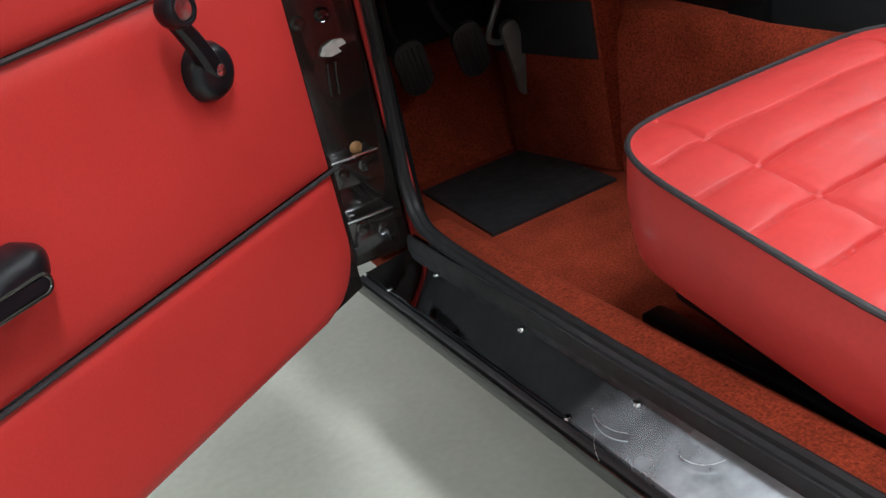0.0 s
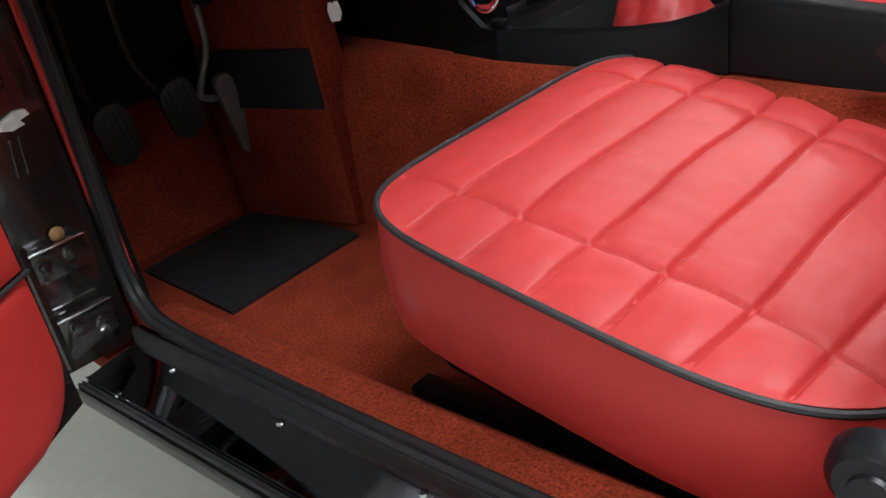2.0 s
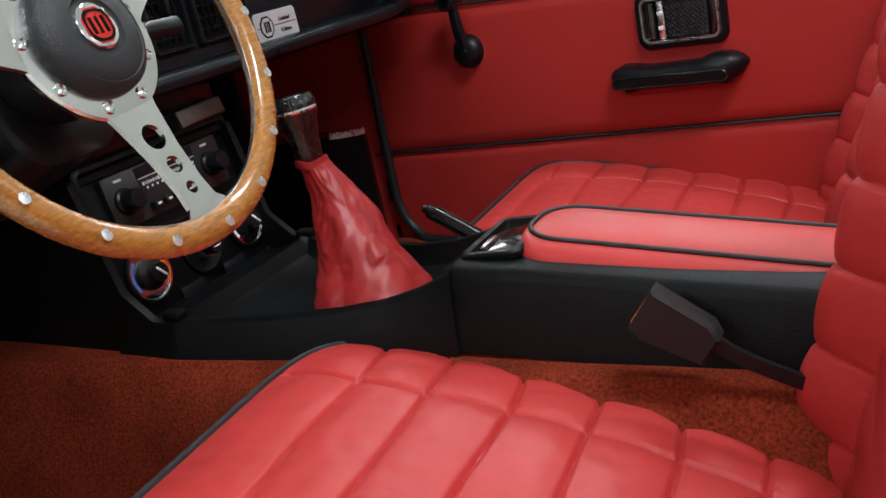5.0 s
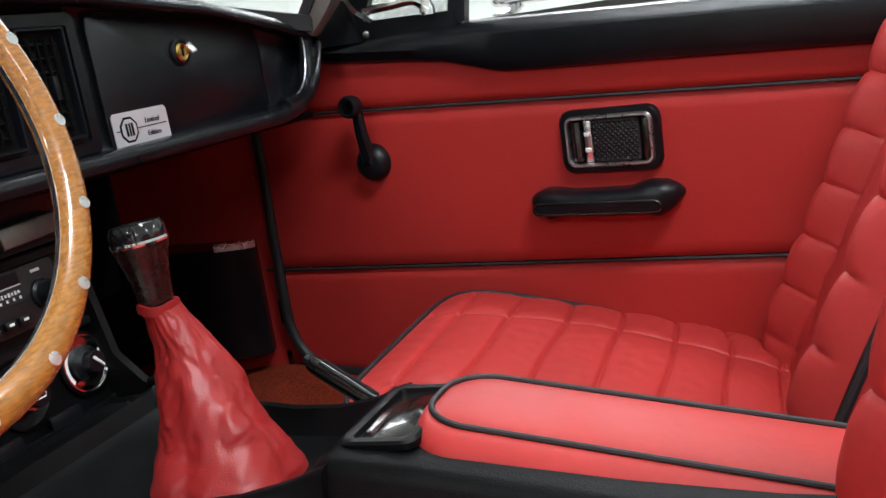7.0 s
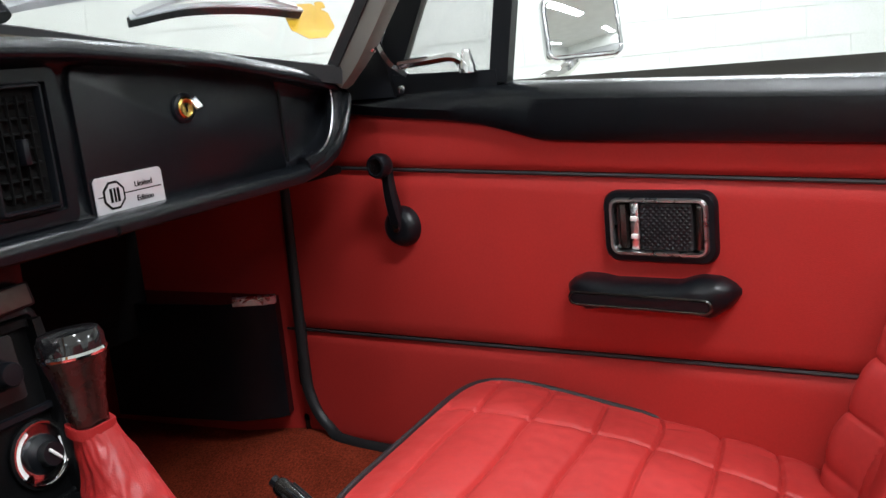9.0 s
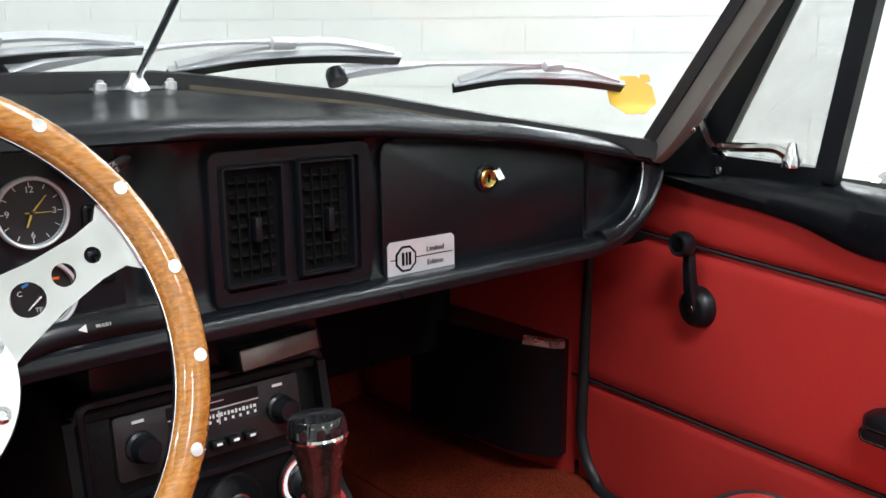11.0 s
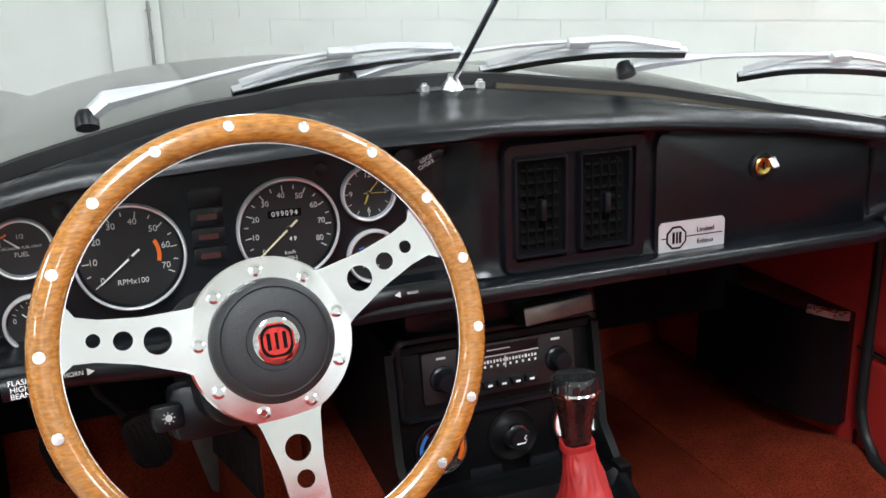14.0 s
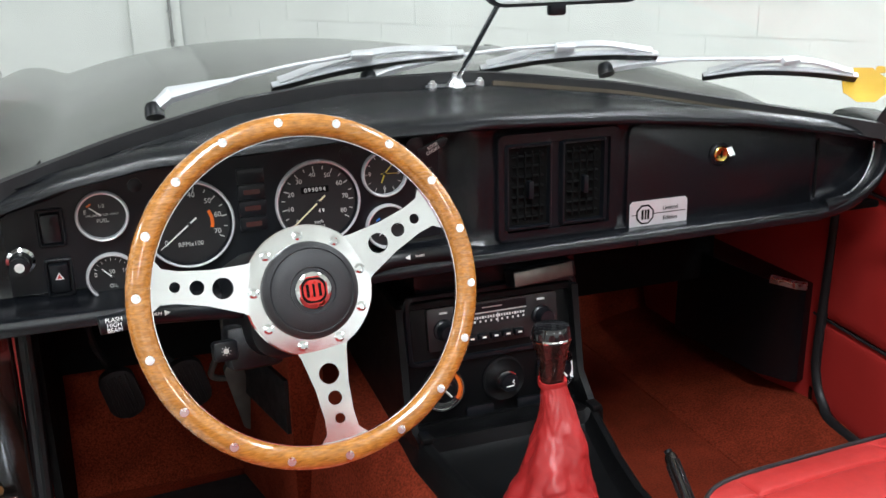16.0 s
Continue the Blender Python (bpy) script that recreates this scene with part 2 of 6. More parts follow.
def text(name, body, size, material, m, parent, spread=1.0, depth=0.0004):
    cu = bpy.data.curves.new(name, "FONT")
    cu.body, cu.size, cu.align_x, cu.align_y, cu.extrude, cu.space_character = body, size, "CENTER", "CENTER", depth, spread
    ob = new(name, cu)
    me = bpy.data.meshes.new_from_object(ob)
    bpy.data.objects.remove(ob)
    bpy.data.curves.remove(cu)
    me.materials.append(material)
    ob = new(name, me)
    ob.parent = parent
    ob.matrix_basis = m
    return ob


def lerp(a, b, t):
    return a + (b - a) * t


def curve(x, xs, ys):
    return float(np.interp(x, xs, ys))


def half(y):
    """Half the width of the cockpit at y."""
    return 0.715 + 0.09 * (y - 0.9)


# ---- the garage ----
floor = tagged(link("floor", box(26, 26, 0.1, at=(0, 2, -0.05)), CONCRETE), "pale grey painted concrete garage floor", "floor", kind="structure")
ceiling = tagged(link("ceiling", box(26, 26, 0.1, at=(0, 2, 3.55)), CEIL), "plain white garage ceiling", "ceiling", kind="structure")


def block_wall(name, a, b, height=3.5, course=0.225, length=0.9, base=0.0, label="white painted blockwork garage wall"):
    """A wall of large painted blocks from a to b, with recessed joints."""
    a, b = Vector((*a, 0)), Vector((*b, 0))
    d = (b - a).normalized()
    n = Vector((-d.y, d.x, 0))
    total = (b - a).length
    wall = tagged(link(name, box(total, 0.2, height, at=Matrix.Translation((a + b) / 2 + n * 0.106 + Vector((0, 0, height / 2))) @ Matrix.Rotation(math.atan2(d.y, d.x), 4, "Z")), WALL), label, "wall", kind="structure")
    bm = bmesh.new()
    rows = int((height - base) / course)
    for r in range(rows):
        s = -length * (0.5 if r % 2 else 0.0)
        while s < total:
            lo, hi = max(s, 0) + 0.003, min(s + length, total) - 0.003
            if hi - lo > 0.05:
                z0, z1 = max(0.0, base + r * course + 0.003), base + (r + 1) * course - 0.003
                q = [a + d * x + n * y + Vector((0, 0, z)) for y in (0.006, 0.0015) for x, z in ((lo, z0), (hi, z0), (hi, z1), (lo, z1))]
                v = [bm.verts.new(p) for p in q]
                bm.faces.new(v[4:])
                for i in range(4):
                    bm.faces.new((v[i], v[(i + 1) % 4], v[4 + (i + 1) % 4], v[4 + i]))
            s += length
    tagged(link("block", bm, WALL, wall, smooth=False), kind="stuff")
    return wall


CORNER = (0.25, 8.4)
block_wall("wall_front", (-7.0, 8.45), (-0.155, 8.42), course=0.2167, length=0.66, base=-0.137)
block_wall("wall_right", CORNER, (7.2, -0.6), course=0.20, length=0.62, base=-0.10)
block_wall("wall_right_rear", (7.2, -0.6), (7.2, -6.0))
def rear_reflector():
    """Ribbed panel added out of view at the rear, for spokes and dash to reflect."""
    rings = []
    for z in np.arange(0.0, 2.45, 0.07):
        for dz, dy in ((0.0, 0.0), (0.02, 0.022), (0.05, 0.022)):
            rings.append([(7.2, -6.0 - dy, z + dz), (-7.0, -6.0 - dy, z + dz), (-7.0, -6.1, z + dz), (7.2, -6.1, z + dz)])
    return tagged(link("wall_rear", loft(rings), REARPALE, smooth=False), "pale ribbed rear panel added out of view to reflect light", "garage door", kind="structure")


# Unseen white wall over the rear panel, added as the bright part of reflections.
tagged(link("wall_header", box(14.2, 0.2, 1.1, at=(0.1, -6.05, 3.0)), WALL), "white wall added out of view above the rear panel", "wall", kind="structure")


rear_reflector()
block_wall("wall_left", (-7.0, -6.0), (-7.0, 8.45))
tagged(link("pilaster", box(0.42, 0.25, 3.5, 0.01, at=(0.05, 8.44, 1.75)), WALL), "white painted wall pilaster in the corner", "pilaster", kind="structure")


# ---- the car's body shell ----
SEAL_X = (-0.66, -0.6, -0.464, -0.32, -0.17, 0.03, 0.255, 0.4, 0.53, 0.66)
SEAL_Z = (1.030, 1.048, 1.080, 1.107, 1.119, 1.118, 1.090, 1.063, 1.040, 1.015)
LIP_X = (-0.74, -0.68, -0.6, -0.53, -0.436, -0.2, 0.0, 0.2, 0.4, 0.55, 0.66, 0.73)
LIP_Z = (0.965, 1.005, 1.036, 1.058, 1.075, 1.087, 1.087, 1.078, 1.058, 1.033, 1.010, 0.985)


def seal_y(x):
    return 0.905 - 0.14 * (x / 0.62) ** 2


def seal_z(x):
    return curve(x, SEAL_X, SEAL_Z)


def lip_z(x):
    return curve(x, LIP_X, LIP_Z)


shell = thing("sports_car", "black open two-seat sports car with red carpet and polished sills", "car")


def floor_pan():
    bm = box(1.46, 2.7, 0.03, 0.005, at=(0.050, 0.45, 0.355))
    return part("floor_carpet", bm, CARPET, shell, "orange-red cut-pile carpet on the cockpit floor")


floor_pan()


def tunnel():
    """The carpeted transmission tunnel, widening towards the bulkhead."""
    rings = []
    for y, w, z in ((-0.9, 0.13, 0.60), (-0.2, 0.135, 0.59), (0.3, 0.14, 0.60), (0.45, 0.15, 0.605), (0.7, 0.165, 0.615), (0.95, 0.21, 0.63), (1.35, 0.26, 0.65), (1.75, 0.30, 0.66)):
        rings.append([(-w - 0.03, y, 0.36), (-w - 0.012, y, z - 0.08), (-w, y, z - 0.03), (-w + 0.03, y, z), (w - 0.03, y, z), (w, y, z - 0.03), (w + 0.012, y, z - 0.08), (w + 0.03, y, 0.36)])
    return part("tunnel_carpet", loft(rings), CARPET, shell, "orange-red carpet over the transmission tunnel")


tunnel()
# toe board and bulkhead
part("toe_board", box(0.72, 0.03, 0.62, 0.004, at=pose(-0.36, 1.34, 0.60, -22)), CARPET, shell, "dark red carpeted toe board")
part("toe_board", box(0.74, 0.03, 0.62, 0.004, at=pose(0.41, 1.66, 0.60, -22)), CARPET, shell, "dark red carpeted toe board")
part("bulkhead", box(1.40, 0.02, 0.36, at=(0, 1.24, 0.79)), MATT, shell, "dark bulkhead panel")


def side_panel(side):
    """Trimmed kick panel before the door opening; the driver's is black behind its red edge."""
    x = -0.608 if side < 0 else 0.757
    split = 0.978 if side < 0 else 1.68
    def slab(x, y0, y1, z1):
        return loft([[(x, y, 0.36), (x, y, z1), (x + side * 0.02, y, z1), (x + side * 0.02, y, 0.36)] for y in (y0, y1)])
    part("kick_panel", slab(x, 0.965, split, 0.90), RED, shell, "red vinyl kick panel ahead of the door")
    if side < 0:
        # Matt black sheet ahead of the driver's narrow red strip.
        part("side_sheet", slab(x + 0.012, split, 1.30, 0.90), MATT, shell, "plain black sheet beside the driver's footwell")


side_panel(-1)
side_panel(1)


def sill(side):
    """Carpeted inner sill, tread plate and outer skin along the door opening."""
    ys = (-0.55, -0.1, 0.3, 0.6, 0.95)
    inner, plate, outer, strip, up = [], [], [], [], []
    for y in ys:
        shift = 0.06 if side > 0 else 0.0
        w = 0.628 + 0.06 * (y - 0.9) + shift
        o = 0.742 + 0.065 * (y - 0.99) + shift
        s = side
        inner.append([(s * (w - 0.062), y, 0.36), (s * (w - 0.062), y, 0.407), (s * (w - 0.050), y, 0.415), (s * w, y, 0.416), (s * w, y, 0.36)])
        plate.append([(s * (w + 0.001), y, 0.408), (s * (w + 0.004), y, 0.407), (s * (w + 0.006), y, 0.3895), (s * (o - 0.022), y, 0.3780), (s * (o - 0.020), y, 0.379), (s * (o - 0.017), y, 0.379), (s * (o - 0.016), y, 0.36), (s * (w + 0.001), y, 0.36)])
        up.append([(s * (w + 0.0075), y, 0.380), (s * (w + 0.0065), y, 0.409), (s * (w + 0.011), y, 0.411), (s * (w + 0.0145), y, 0.404), (s * (w + 0.016), y, 0.386), (s * (w + 0.0165), y, 0.380)])
        strip.append([(s * (o - 0.0155), y, 0.36), (s * (o - 0.0155), y, 0.374), (s * (o - 0.013), y, 0.377), (s * (o - 0.010), y, 0.374), (s * (o - 0.008), y, 0.377), (s * (o - 0.005), y, 0.375), (s * (o - 0.0045), y, 0.36)])
        outer.append([(s * (o - 0.004), y, 0.366), (s * (o - 0.002), y, 0.372), (s * o, y, 0.370), (s * (o + 0.003), y, 0.358), (s * (o - 0.02), y, 0.335), (s * (o - 0.20), y, 0.15), (s * (o - 0.22), y, 0.15), (s * (o - 0.10), y, 0.355)])
    part("sill_carpet", loft(inner), CARPET, shell, "orange carpet strip on the inner sill")
    part("tread_plate", loft(plate), TREAD, shell, "scratched polished steel tread plate")
    part("seal_foot", loft(up), RUBBER, shell, "black rubber foot of the door seal")
    part("sill_strip", loft(strip), RUBBER, shell, "black ribbed rubber strip on the sill edge")
    part("outer_sill", loft(outer), PAINT, shell, "black painted outer sill")
    for y in (0.40, 0.62, 0.84):
        w = 0.628 + 0.06 * (y - 0.9)
        part("screw", lathe([(0.0001, 0.003), (0.004, 0.0024), (0.0055, 0.0)], 12, pose(side * (w + 0.026), y, 0.3865, 0, side * 8)), STEEL, shell)
    if side < 0:
        # Thin pale arcs drawn on the plate imitate the steering wheel's reflection.
        for y, r, a0, a1 in ((0.40, 0.055, 150, 215), (0.30, 0.030, 170, 260), (0.335, 0.09, 140, 165)):
            pts = [(-0.615 + r * math.cos(radians(a)), y + r * math.sin(radians(a))) for a in np.linspace(a0, a1, 10)]
            pts = [(x, yy, 0.3792 + (x + 0.70) * 0.137) for x, yy in pts]
            part("rim_reflection", sweep(pts, 0.00035), SATIN, shell, "pale arc drawn for the wheel rim's reflection")
    for y in (0.44, 0.87):
        o = 0.742 + 0.065 * (y - 0.99)
        part("screw", lathe([(0.0001, 0.003), (0.004, 0.0024), (0.0055, 0.0)], 12, pose(side * (o - 0.020), y, 0.377, 0, side * 6)), STEEL, shell)


sill(-1)
sill(1)
# the passenger footwell's carpet sweeps up over the sill
part("footwell_carpet", loft([[(0.540, y, 0.36), (0.546, y, 0.373), (0.60, y, lerp(0.37, z, 0.42)), (0.66, y, lerp(0.37, z, 0.74)), (0.72, y, lerp(0.37, z, 0.95)), (0.756, y, z), (0.756, y, 0.36)] for y, z in ((0.50, 0.420), (0.65, 0.432), (0.80, 0.438), (0.93, 0.440), (1.02, 0.430), (1.10, 0.418), (1.30, 0.412), (1.66, 0.410))]), CARPET, shell, "orange-red carpet sweeping up over the sill")
part("sill_end", box(0.14, 0.20, 0.12, 0.006, at=(0.838, 1.03, 0.385)), MATT, shell, "black closing panel ahead of the sill")


def door_seal(side):
    """The black rubber seal that runs down the door post and along the sill."""
    if side < 0:
        pts = [(-0.612, 0.965, 0.95), (-0.614, 0.965, 0.75), (-0.620, 0.965, 0.56), (-0.624, 0.962, 0.485), (-0.624, 0.935, 0.438), (-0.628, 0.84, 0.422), (-0.617, 0.5, 0.422), (-0.593, 0.1, 0.422), (-0.563, -0.4, 0.422)]
    else:
        pts = [(0.750, 0.945, 0.90), (0.749, 0.948, 0.75), (0.745, 0.95, 0.56), (0.744, 0.945, 0.50), (0.740, 0.915, 0.452), (0.722, 0.84, 0.434), (0.70, 0.5, 0.432), (0.668, 0.1, 0.43), (0.635, -0.4, 0.43)]
    prof = [(-0.013, -0.008), (-0.014, 0.004), (-0.008, 0.011), (0.0, 0.013), (0.008, 0.010), (0.010, 0.004), (0.006, 0.0), (0.006, -0.006), (0.012, -0.010)]
    if side > 0:
        prof = [(a * 0.7, b * 0.7) for a, b in prof]
    return part("door_seal", sweep(smooth_path(pts, 8), prof, up=(-side, 0, 0.6)), RUBBER, shell, "black rubber door seal")


door_seal(-1)
door_seal(1)


def hinge_post(side):
    post = part("hinge_post", box(0.14, 0.10, 0.57, 0.008, at=pose(side * 0.70 + 0.5 * (side + 1) * 0.155, 1.02 + 0.035 * (side + 1), 0.665)), PAINT, shell, "dark painted hinge post")
    ox = 0.5 * (side + 1) * 0.10
    for z0, z1, pts in ((0.512, 0.556, ((0.713, 0.535), (0.677, 0.538))), (0.415, 0.462, ((0.705, 0.445), (0.672, 0.432)))):
        hp = part("hinge", box(0.074, 0.014, z1 - z0, 0.003, at=(side * 0.690 + ox, 0.964, (z0 + z1) / 2)), PAINT, post, "black painted door hinge")
        # Steel strip along the top edge, brighter than the black hinge.
        part("hinge_edge", box(0.074, 0.006, 0.003, 0.001, at=(side * 0.690 + ox, 0.955, z1 - 0.001)), STEEL, hp, "bright steel strip on the hinge edge")
        for bx, bz in pts:
            part("bolt", lathe([(0.0001, 0.008), (0.006, 0.007), (0.0075, 0.003), (0.011, 0.002), (0.011, 0.0)], 8, pose(side * bx + ox, 0.957, bz, 90)), PAINT, hp)
    part("hinge_knuckle", sweep([(side * 0.735 + ox, 0.955, 0.40), (side * 0.735 + ox, 0.955, 0.57)], 0.010), PAINT, post, "black hinge pin")
    for bx, bz in ((0.679, 0.757), (0.715, 0.755)):
        part("bolt", lathe([(0.0001, 0.006), (0.008, 0.005), (0.011, 0.0)], 8, pose(side * bx + ox, 0.968, bz, 90)), PAINT, post)
    part("check_strap", outline([(-0.019, -0.006), (-0.012, 0.004), (0.004, 0.010), (0.016, 0.009), (0.019, 0.002), (0.006, -0.001), (0.010, -0.007), (-0.006, -0.010)], 0.012, pose(side * 0.677 + ox, 0.972, 0.710, 90)), mat("worn_zinc", (0.62, 0.60, 0.56), 0.5, metal=0.2, vary=0.25, scale=80), post, "bright worn check strap end")
    for k in range(2):
        part("slot", box(0.004, 0.004, 0.045, 0.001, at=pose(side * (0.692 - 0.012 * k) + ox, 0.969, 0.667, 0, -side * 8)), PAINT, post, "pressed slot edge")
    part("grease_mark", lathe([(0.0001, 0.005), (0.006, 0.004), (0.010, 0.0)], 9, pose(side * 0.681 + ox, 0.966, 0.563, 90)), mat("brown_grease", (0.25, 0.12, 0.04), 0.6, vary=0.3, scale=90), post, "brown grease spot")
    return post


hinge_post(-1)
hinge_post(1)


def scuttle_panel():
    """Body skin round the windscreen, sloping into the bonnet and the wings."""
    def f(u, v):
        x = lerp(-0.76, 0.76, u)
        y0 = max(seal_y(x) + 0.005, 0.80)
        y = lerp(y0, 2.75, v)
        z0 = (seal_z(x) if abs(x) < 0.66 else seal_z(math.copysign(0.66, x)) - 0.4 * (abs(x) - 0.66)) - 0.035
        crown = 1.095 - 0.085 * (v - 0.1) ** 2 - 0.02 * v - 0.075 * (abs(x) / 0.56) ** 2.2 + 0.03 * max(0, abs(x) - 0.56) / 0.2
        wing = 0.0
        if abs(x) > 0.56:
            s = (abs(x) - 0.56) / 0.20
            wing = 0.045 * math.sin(min(s, 1) * math.pi * 0.75) * min(1, 2.5 * v) - 0.10 * max(0, s - 0.6) ** 2
        z = lerp(z0, crown + wing, min(1, v * 5))
        return (x, y, z)
    return part("bonnet", sheet(f, 90, 60, 0.004), BONNET, shell, "glossy black bonnet and front wings")


scuttle_panel()
for s in (-1, 1):
    pts = [(s * (0.565 - 0.005 * k), 1.0 + 0.17 * k, 1.021 - 0.0145 * k - 0.001 * k * k) for k in range(10)]
    part("shut_line", sweep(pts, 0.0025), MATT, shell, "dark gap beside the bonnet")
    rings = []
    for z, o in ((0.36, 0.745), (0.5, 0.76), (0.75, 0.775), (0.95, 0.76)):
        o += 0.06 * (s > 0)
        rings.append([(s * o, 1.08, z), (s * o, 2.75, z), (s * (o - 0.02), 2.75, z), (s * (o - 0.02), 1.08, z)])
    part("front_wing", loft(rings), PAINT, shell, "black painted front wing side")
    rings = []
    for z, o in ((0.14, 0.68), (0.34, 0.72), (0.75, 0.745), (0.93, 0.73)):
        rings.append([(s * o, -0.5, z), (s * o, -1.5, z), (s * (o - 0.03), -1.5, z), (s * (o - 0.03), -0.5, z)])
    part("rear_wing", loft(rings), PAINT, shell, "black painted rear wing side")
part("rear_deck", box(1.40, 1.0, 0.05, 0.02, at=(0, -1.25, 0.92)), PAINT, shell, "black rear deck")
part("rear_bulkhead", box(1.36, 0.04, 0.55, 0.01, at=(0, -0.75, 0.64)), CARPET, shell, "red carpeted rear bulkhead")

# ---- windscreen ----
screen = thing("windscreen", "raked windscreen with grey side pillars and black rubber seal", "windscreen")


def screen_point(x, h):
    """A point of the glass, h metres up its slope."""
    return Vector((x * (1 - 0.10 * h), seal_y(x) - 0.60 * h, seal_z(x) + 0.80 * h))


part("lower_seal", sweep([(x, seal_y(x) - 0.004, seal_z(x) - 0.006) for x in np.linspace(-0.64, 0.64, 40)], [(-0.014, -0.012), (-0.014, 0.004), (-0.006, 0.010), (0.004, 0.009), (0.008, 0.004), (0.009, 0.012), (0.014, 0.010), (0.015, -0.012)]), RUBBER, screen, "black rubber strip under the glass")
part("lower_rail", sweep([(x, max(seal_y(x) - 0.018, 0.796), seal_z(x) - 0.016) for x in np.linspace(0.05, 0.665, 30)], [(-0.007, -0.040), (-0.007, 0.008), (0.007, 0.010), (0.008, -0.040)]), mat("dull_bronze_rail", (0.115, 0.092, 0.065), 0.42, metal=0.5, vary=0.15, scale=14), screen, "dull bronze lower frame rail")
g = part("glass", sheet(lambda u, v: screen_point(lerp(-0.635, 0.635, u), 0.004 + 0.52 * v), 24, 4, 0.004), GLASS, screen, "clear glass")
g.visible_shadow = False


def pillar(s):
    pts = [screen_point(s * 0.655, h) + Vector((0, -0.012 * (h > 0.02), 0)) for h in (-0.012, 0.05, 0.2, 0.36, 0.52)]
    part("side_pillar", sweep(smooth_path(pts, 4), [(-0.020, -0.012), (-0.020, 0.010), (-0.010, 0.016), (0.010, 0.016), (0.020, 0.008), (0.020, -0.012)], up=(0, -1, 0.6)), PILLAR, screen, "grey anodised side pillar")
    pts = [screen_point(s * 0.634, h) + Vector((0, -0.004, 0)) for h in (0.0, 0.05, 0.2, 0.36, 0.52)]
    part("side_seal", sweep(smooth_path(pts, 4), [(-0.006, -0.008), (-0.006, 0.008), (0.006, 0.008), (0.006, -0.008)], up=(0, -1, 0.6)), RUBBER, screen, "black rubber side seal")
    p = screen_point(s * 0.655, 0.035)
    part("pillar_screw", lathe([(0.0001, 0.004), (0.006, 0.003), (0.008, 0.0)], 14, Matrix.Translation(p + Vector((0, -0.028, 0.0))) @ pose(0, 0, 0, 60)), CHROME, screen, "chrome screw")


pillar(-1)
pillar(1)
part("top_rail", sweep([screen_point(x, 0.525) for x in np.linspace(-0.66, 0.66, 20)], [(-0.015, -0.012), (-0.015, 0.012), (0.015, 0.012), (0.015, -0.012)]), PILLAR, screen, "grey top rail")


# ---- dashboard ----
dash = thing("dashboard", "black padded dashboard with crash roll and instruments", "dashboard")


DEEP = 0.030
SLOPE = 0.02  # the fascia stands almost upright


def face_y(z):
    return 0.783 + SLOPE * (z - 1.0)


def pad_ring(x, deep):
    """A cross-section of the padded roll; deep: how far the face stands behind its plane."""
    lz = lip_z(x) - 0.016 * max(0.0, (x - 0.63) / 0.028) ** 2
    fy = face_y(1.0)
    sy, sz = max(seal_y(x) - 0.03, 0.768), min(seal_z(x) - 0.014, lz + 0.028)
    zb = curve(x, (-0.7, -0.5, 0.0, 0.53, 0.58, 0.612, 0.636, 0.651, 0.658), (0.892, 0.892, 0.899, 0.899, 0.909, 0.922, 0.942, 0.968, 0.988))
    k = min(1.0, (lz - zb) / 0.06)
    ring = [(x, sy, sz), (x, lerp(sy, 0.78, 0.35), lerp(sz, lz, 0.4)), (x, lerp(sy, 0.78, 0.7), lerp(sz, lz, 0.8)), (x, 0.775, lz), (x, 0.760, lz - 0.004 * k), (x, 0.752, lz - 0.014 * k), (x, 0.757, lz - 0.022 * k),
            (x, face_y(lz - 0.026) + deep, lz - 0.026 * k), (x, face_y(lerp(lz, zb, 0.5)) + deep, lerp(lz, zb, 0.5)), (x, face_y(zb + 0.008) + deep, zb + 0.010 * k),
            (x, 0.755, zb + 0.004 * k), (x, 0.746, zb - 0.001), (x, 0.744, zb - 0.010), (x, 0.751, zb - 0.017), (x, 0.80, zb - 0.019), (x, 0.90, zb + 0.01), (x, max(sy + 0.02, fy + deep + 0.03), min(sz - 0.06, lz - 0.03))]
    return [(float(p[0]), float(p[1]), float(p[2])) for p in smooth_path([Vector(p) for p in ring], 4, True)]


rings = [pad_ring(float(x), DEEP) for x in np.linspace(-0.70, -0.05, 44)] + [pad_ring(-0.042, DEEP * 0.8), pad_ring(-0.026, DEEP * 0.42), pad_ring(-0.012, DEEP * 0.12), pad_ring(-0.002, 0.0)]
rings += [pad_ring(float(x), 0.0) for x in np.concatenate((np.linspace(0.006, 0.53, 36), np.linspace(0.54, 0.658, 30)))]
part("crash_pad", loft(rings), BLACK, dash, "black grained vinyl crash pad and instrument cowl")


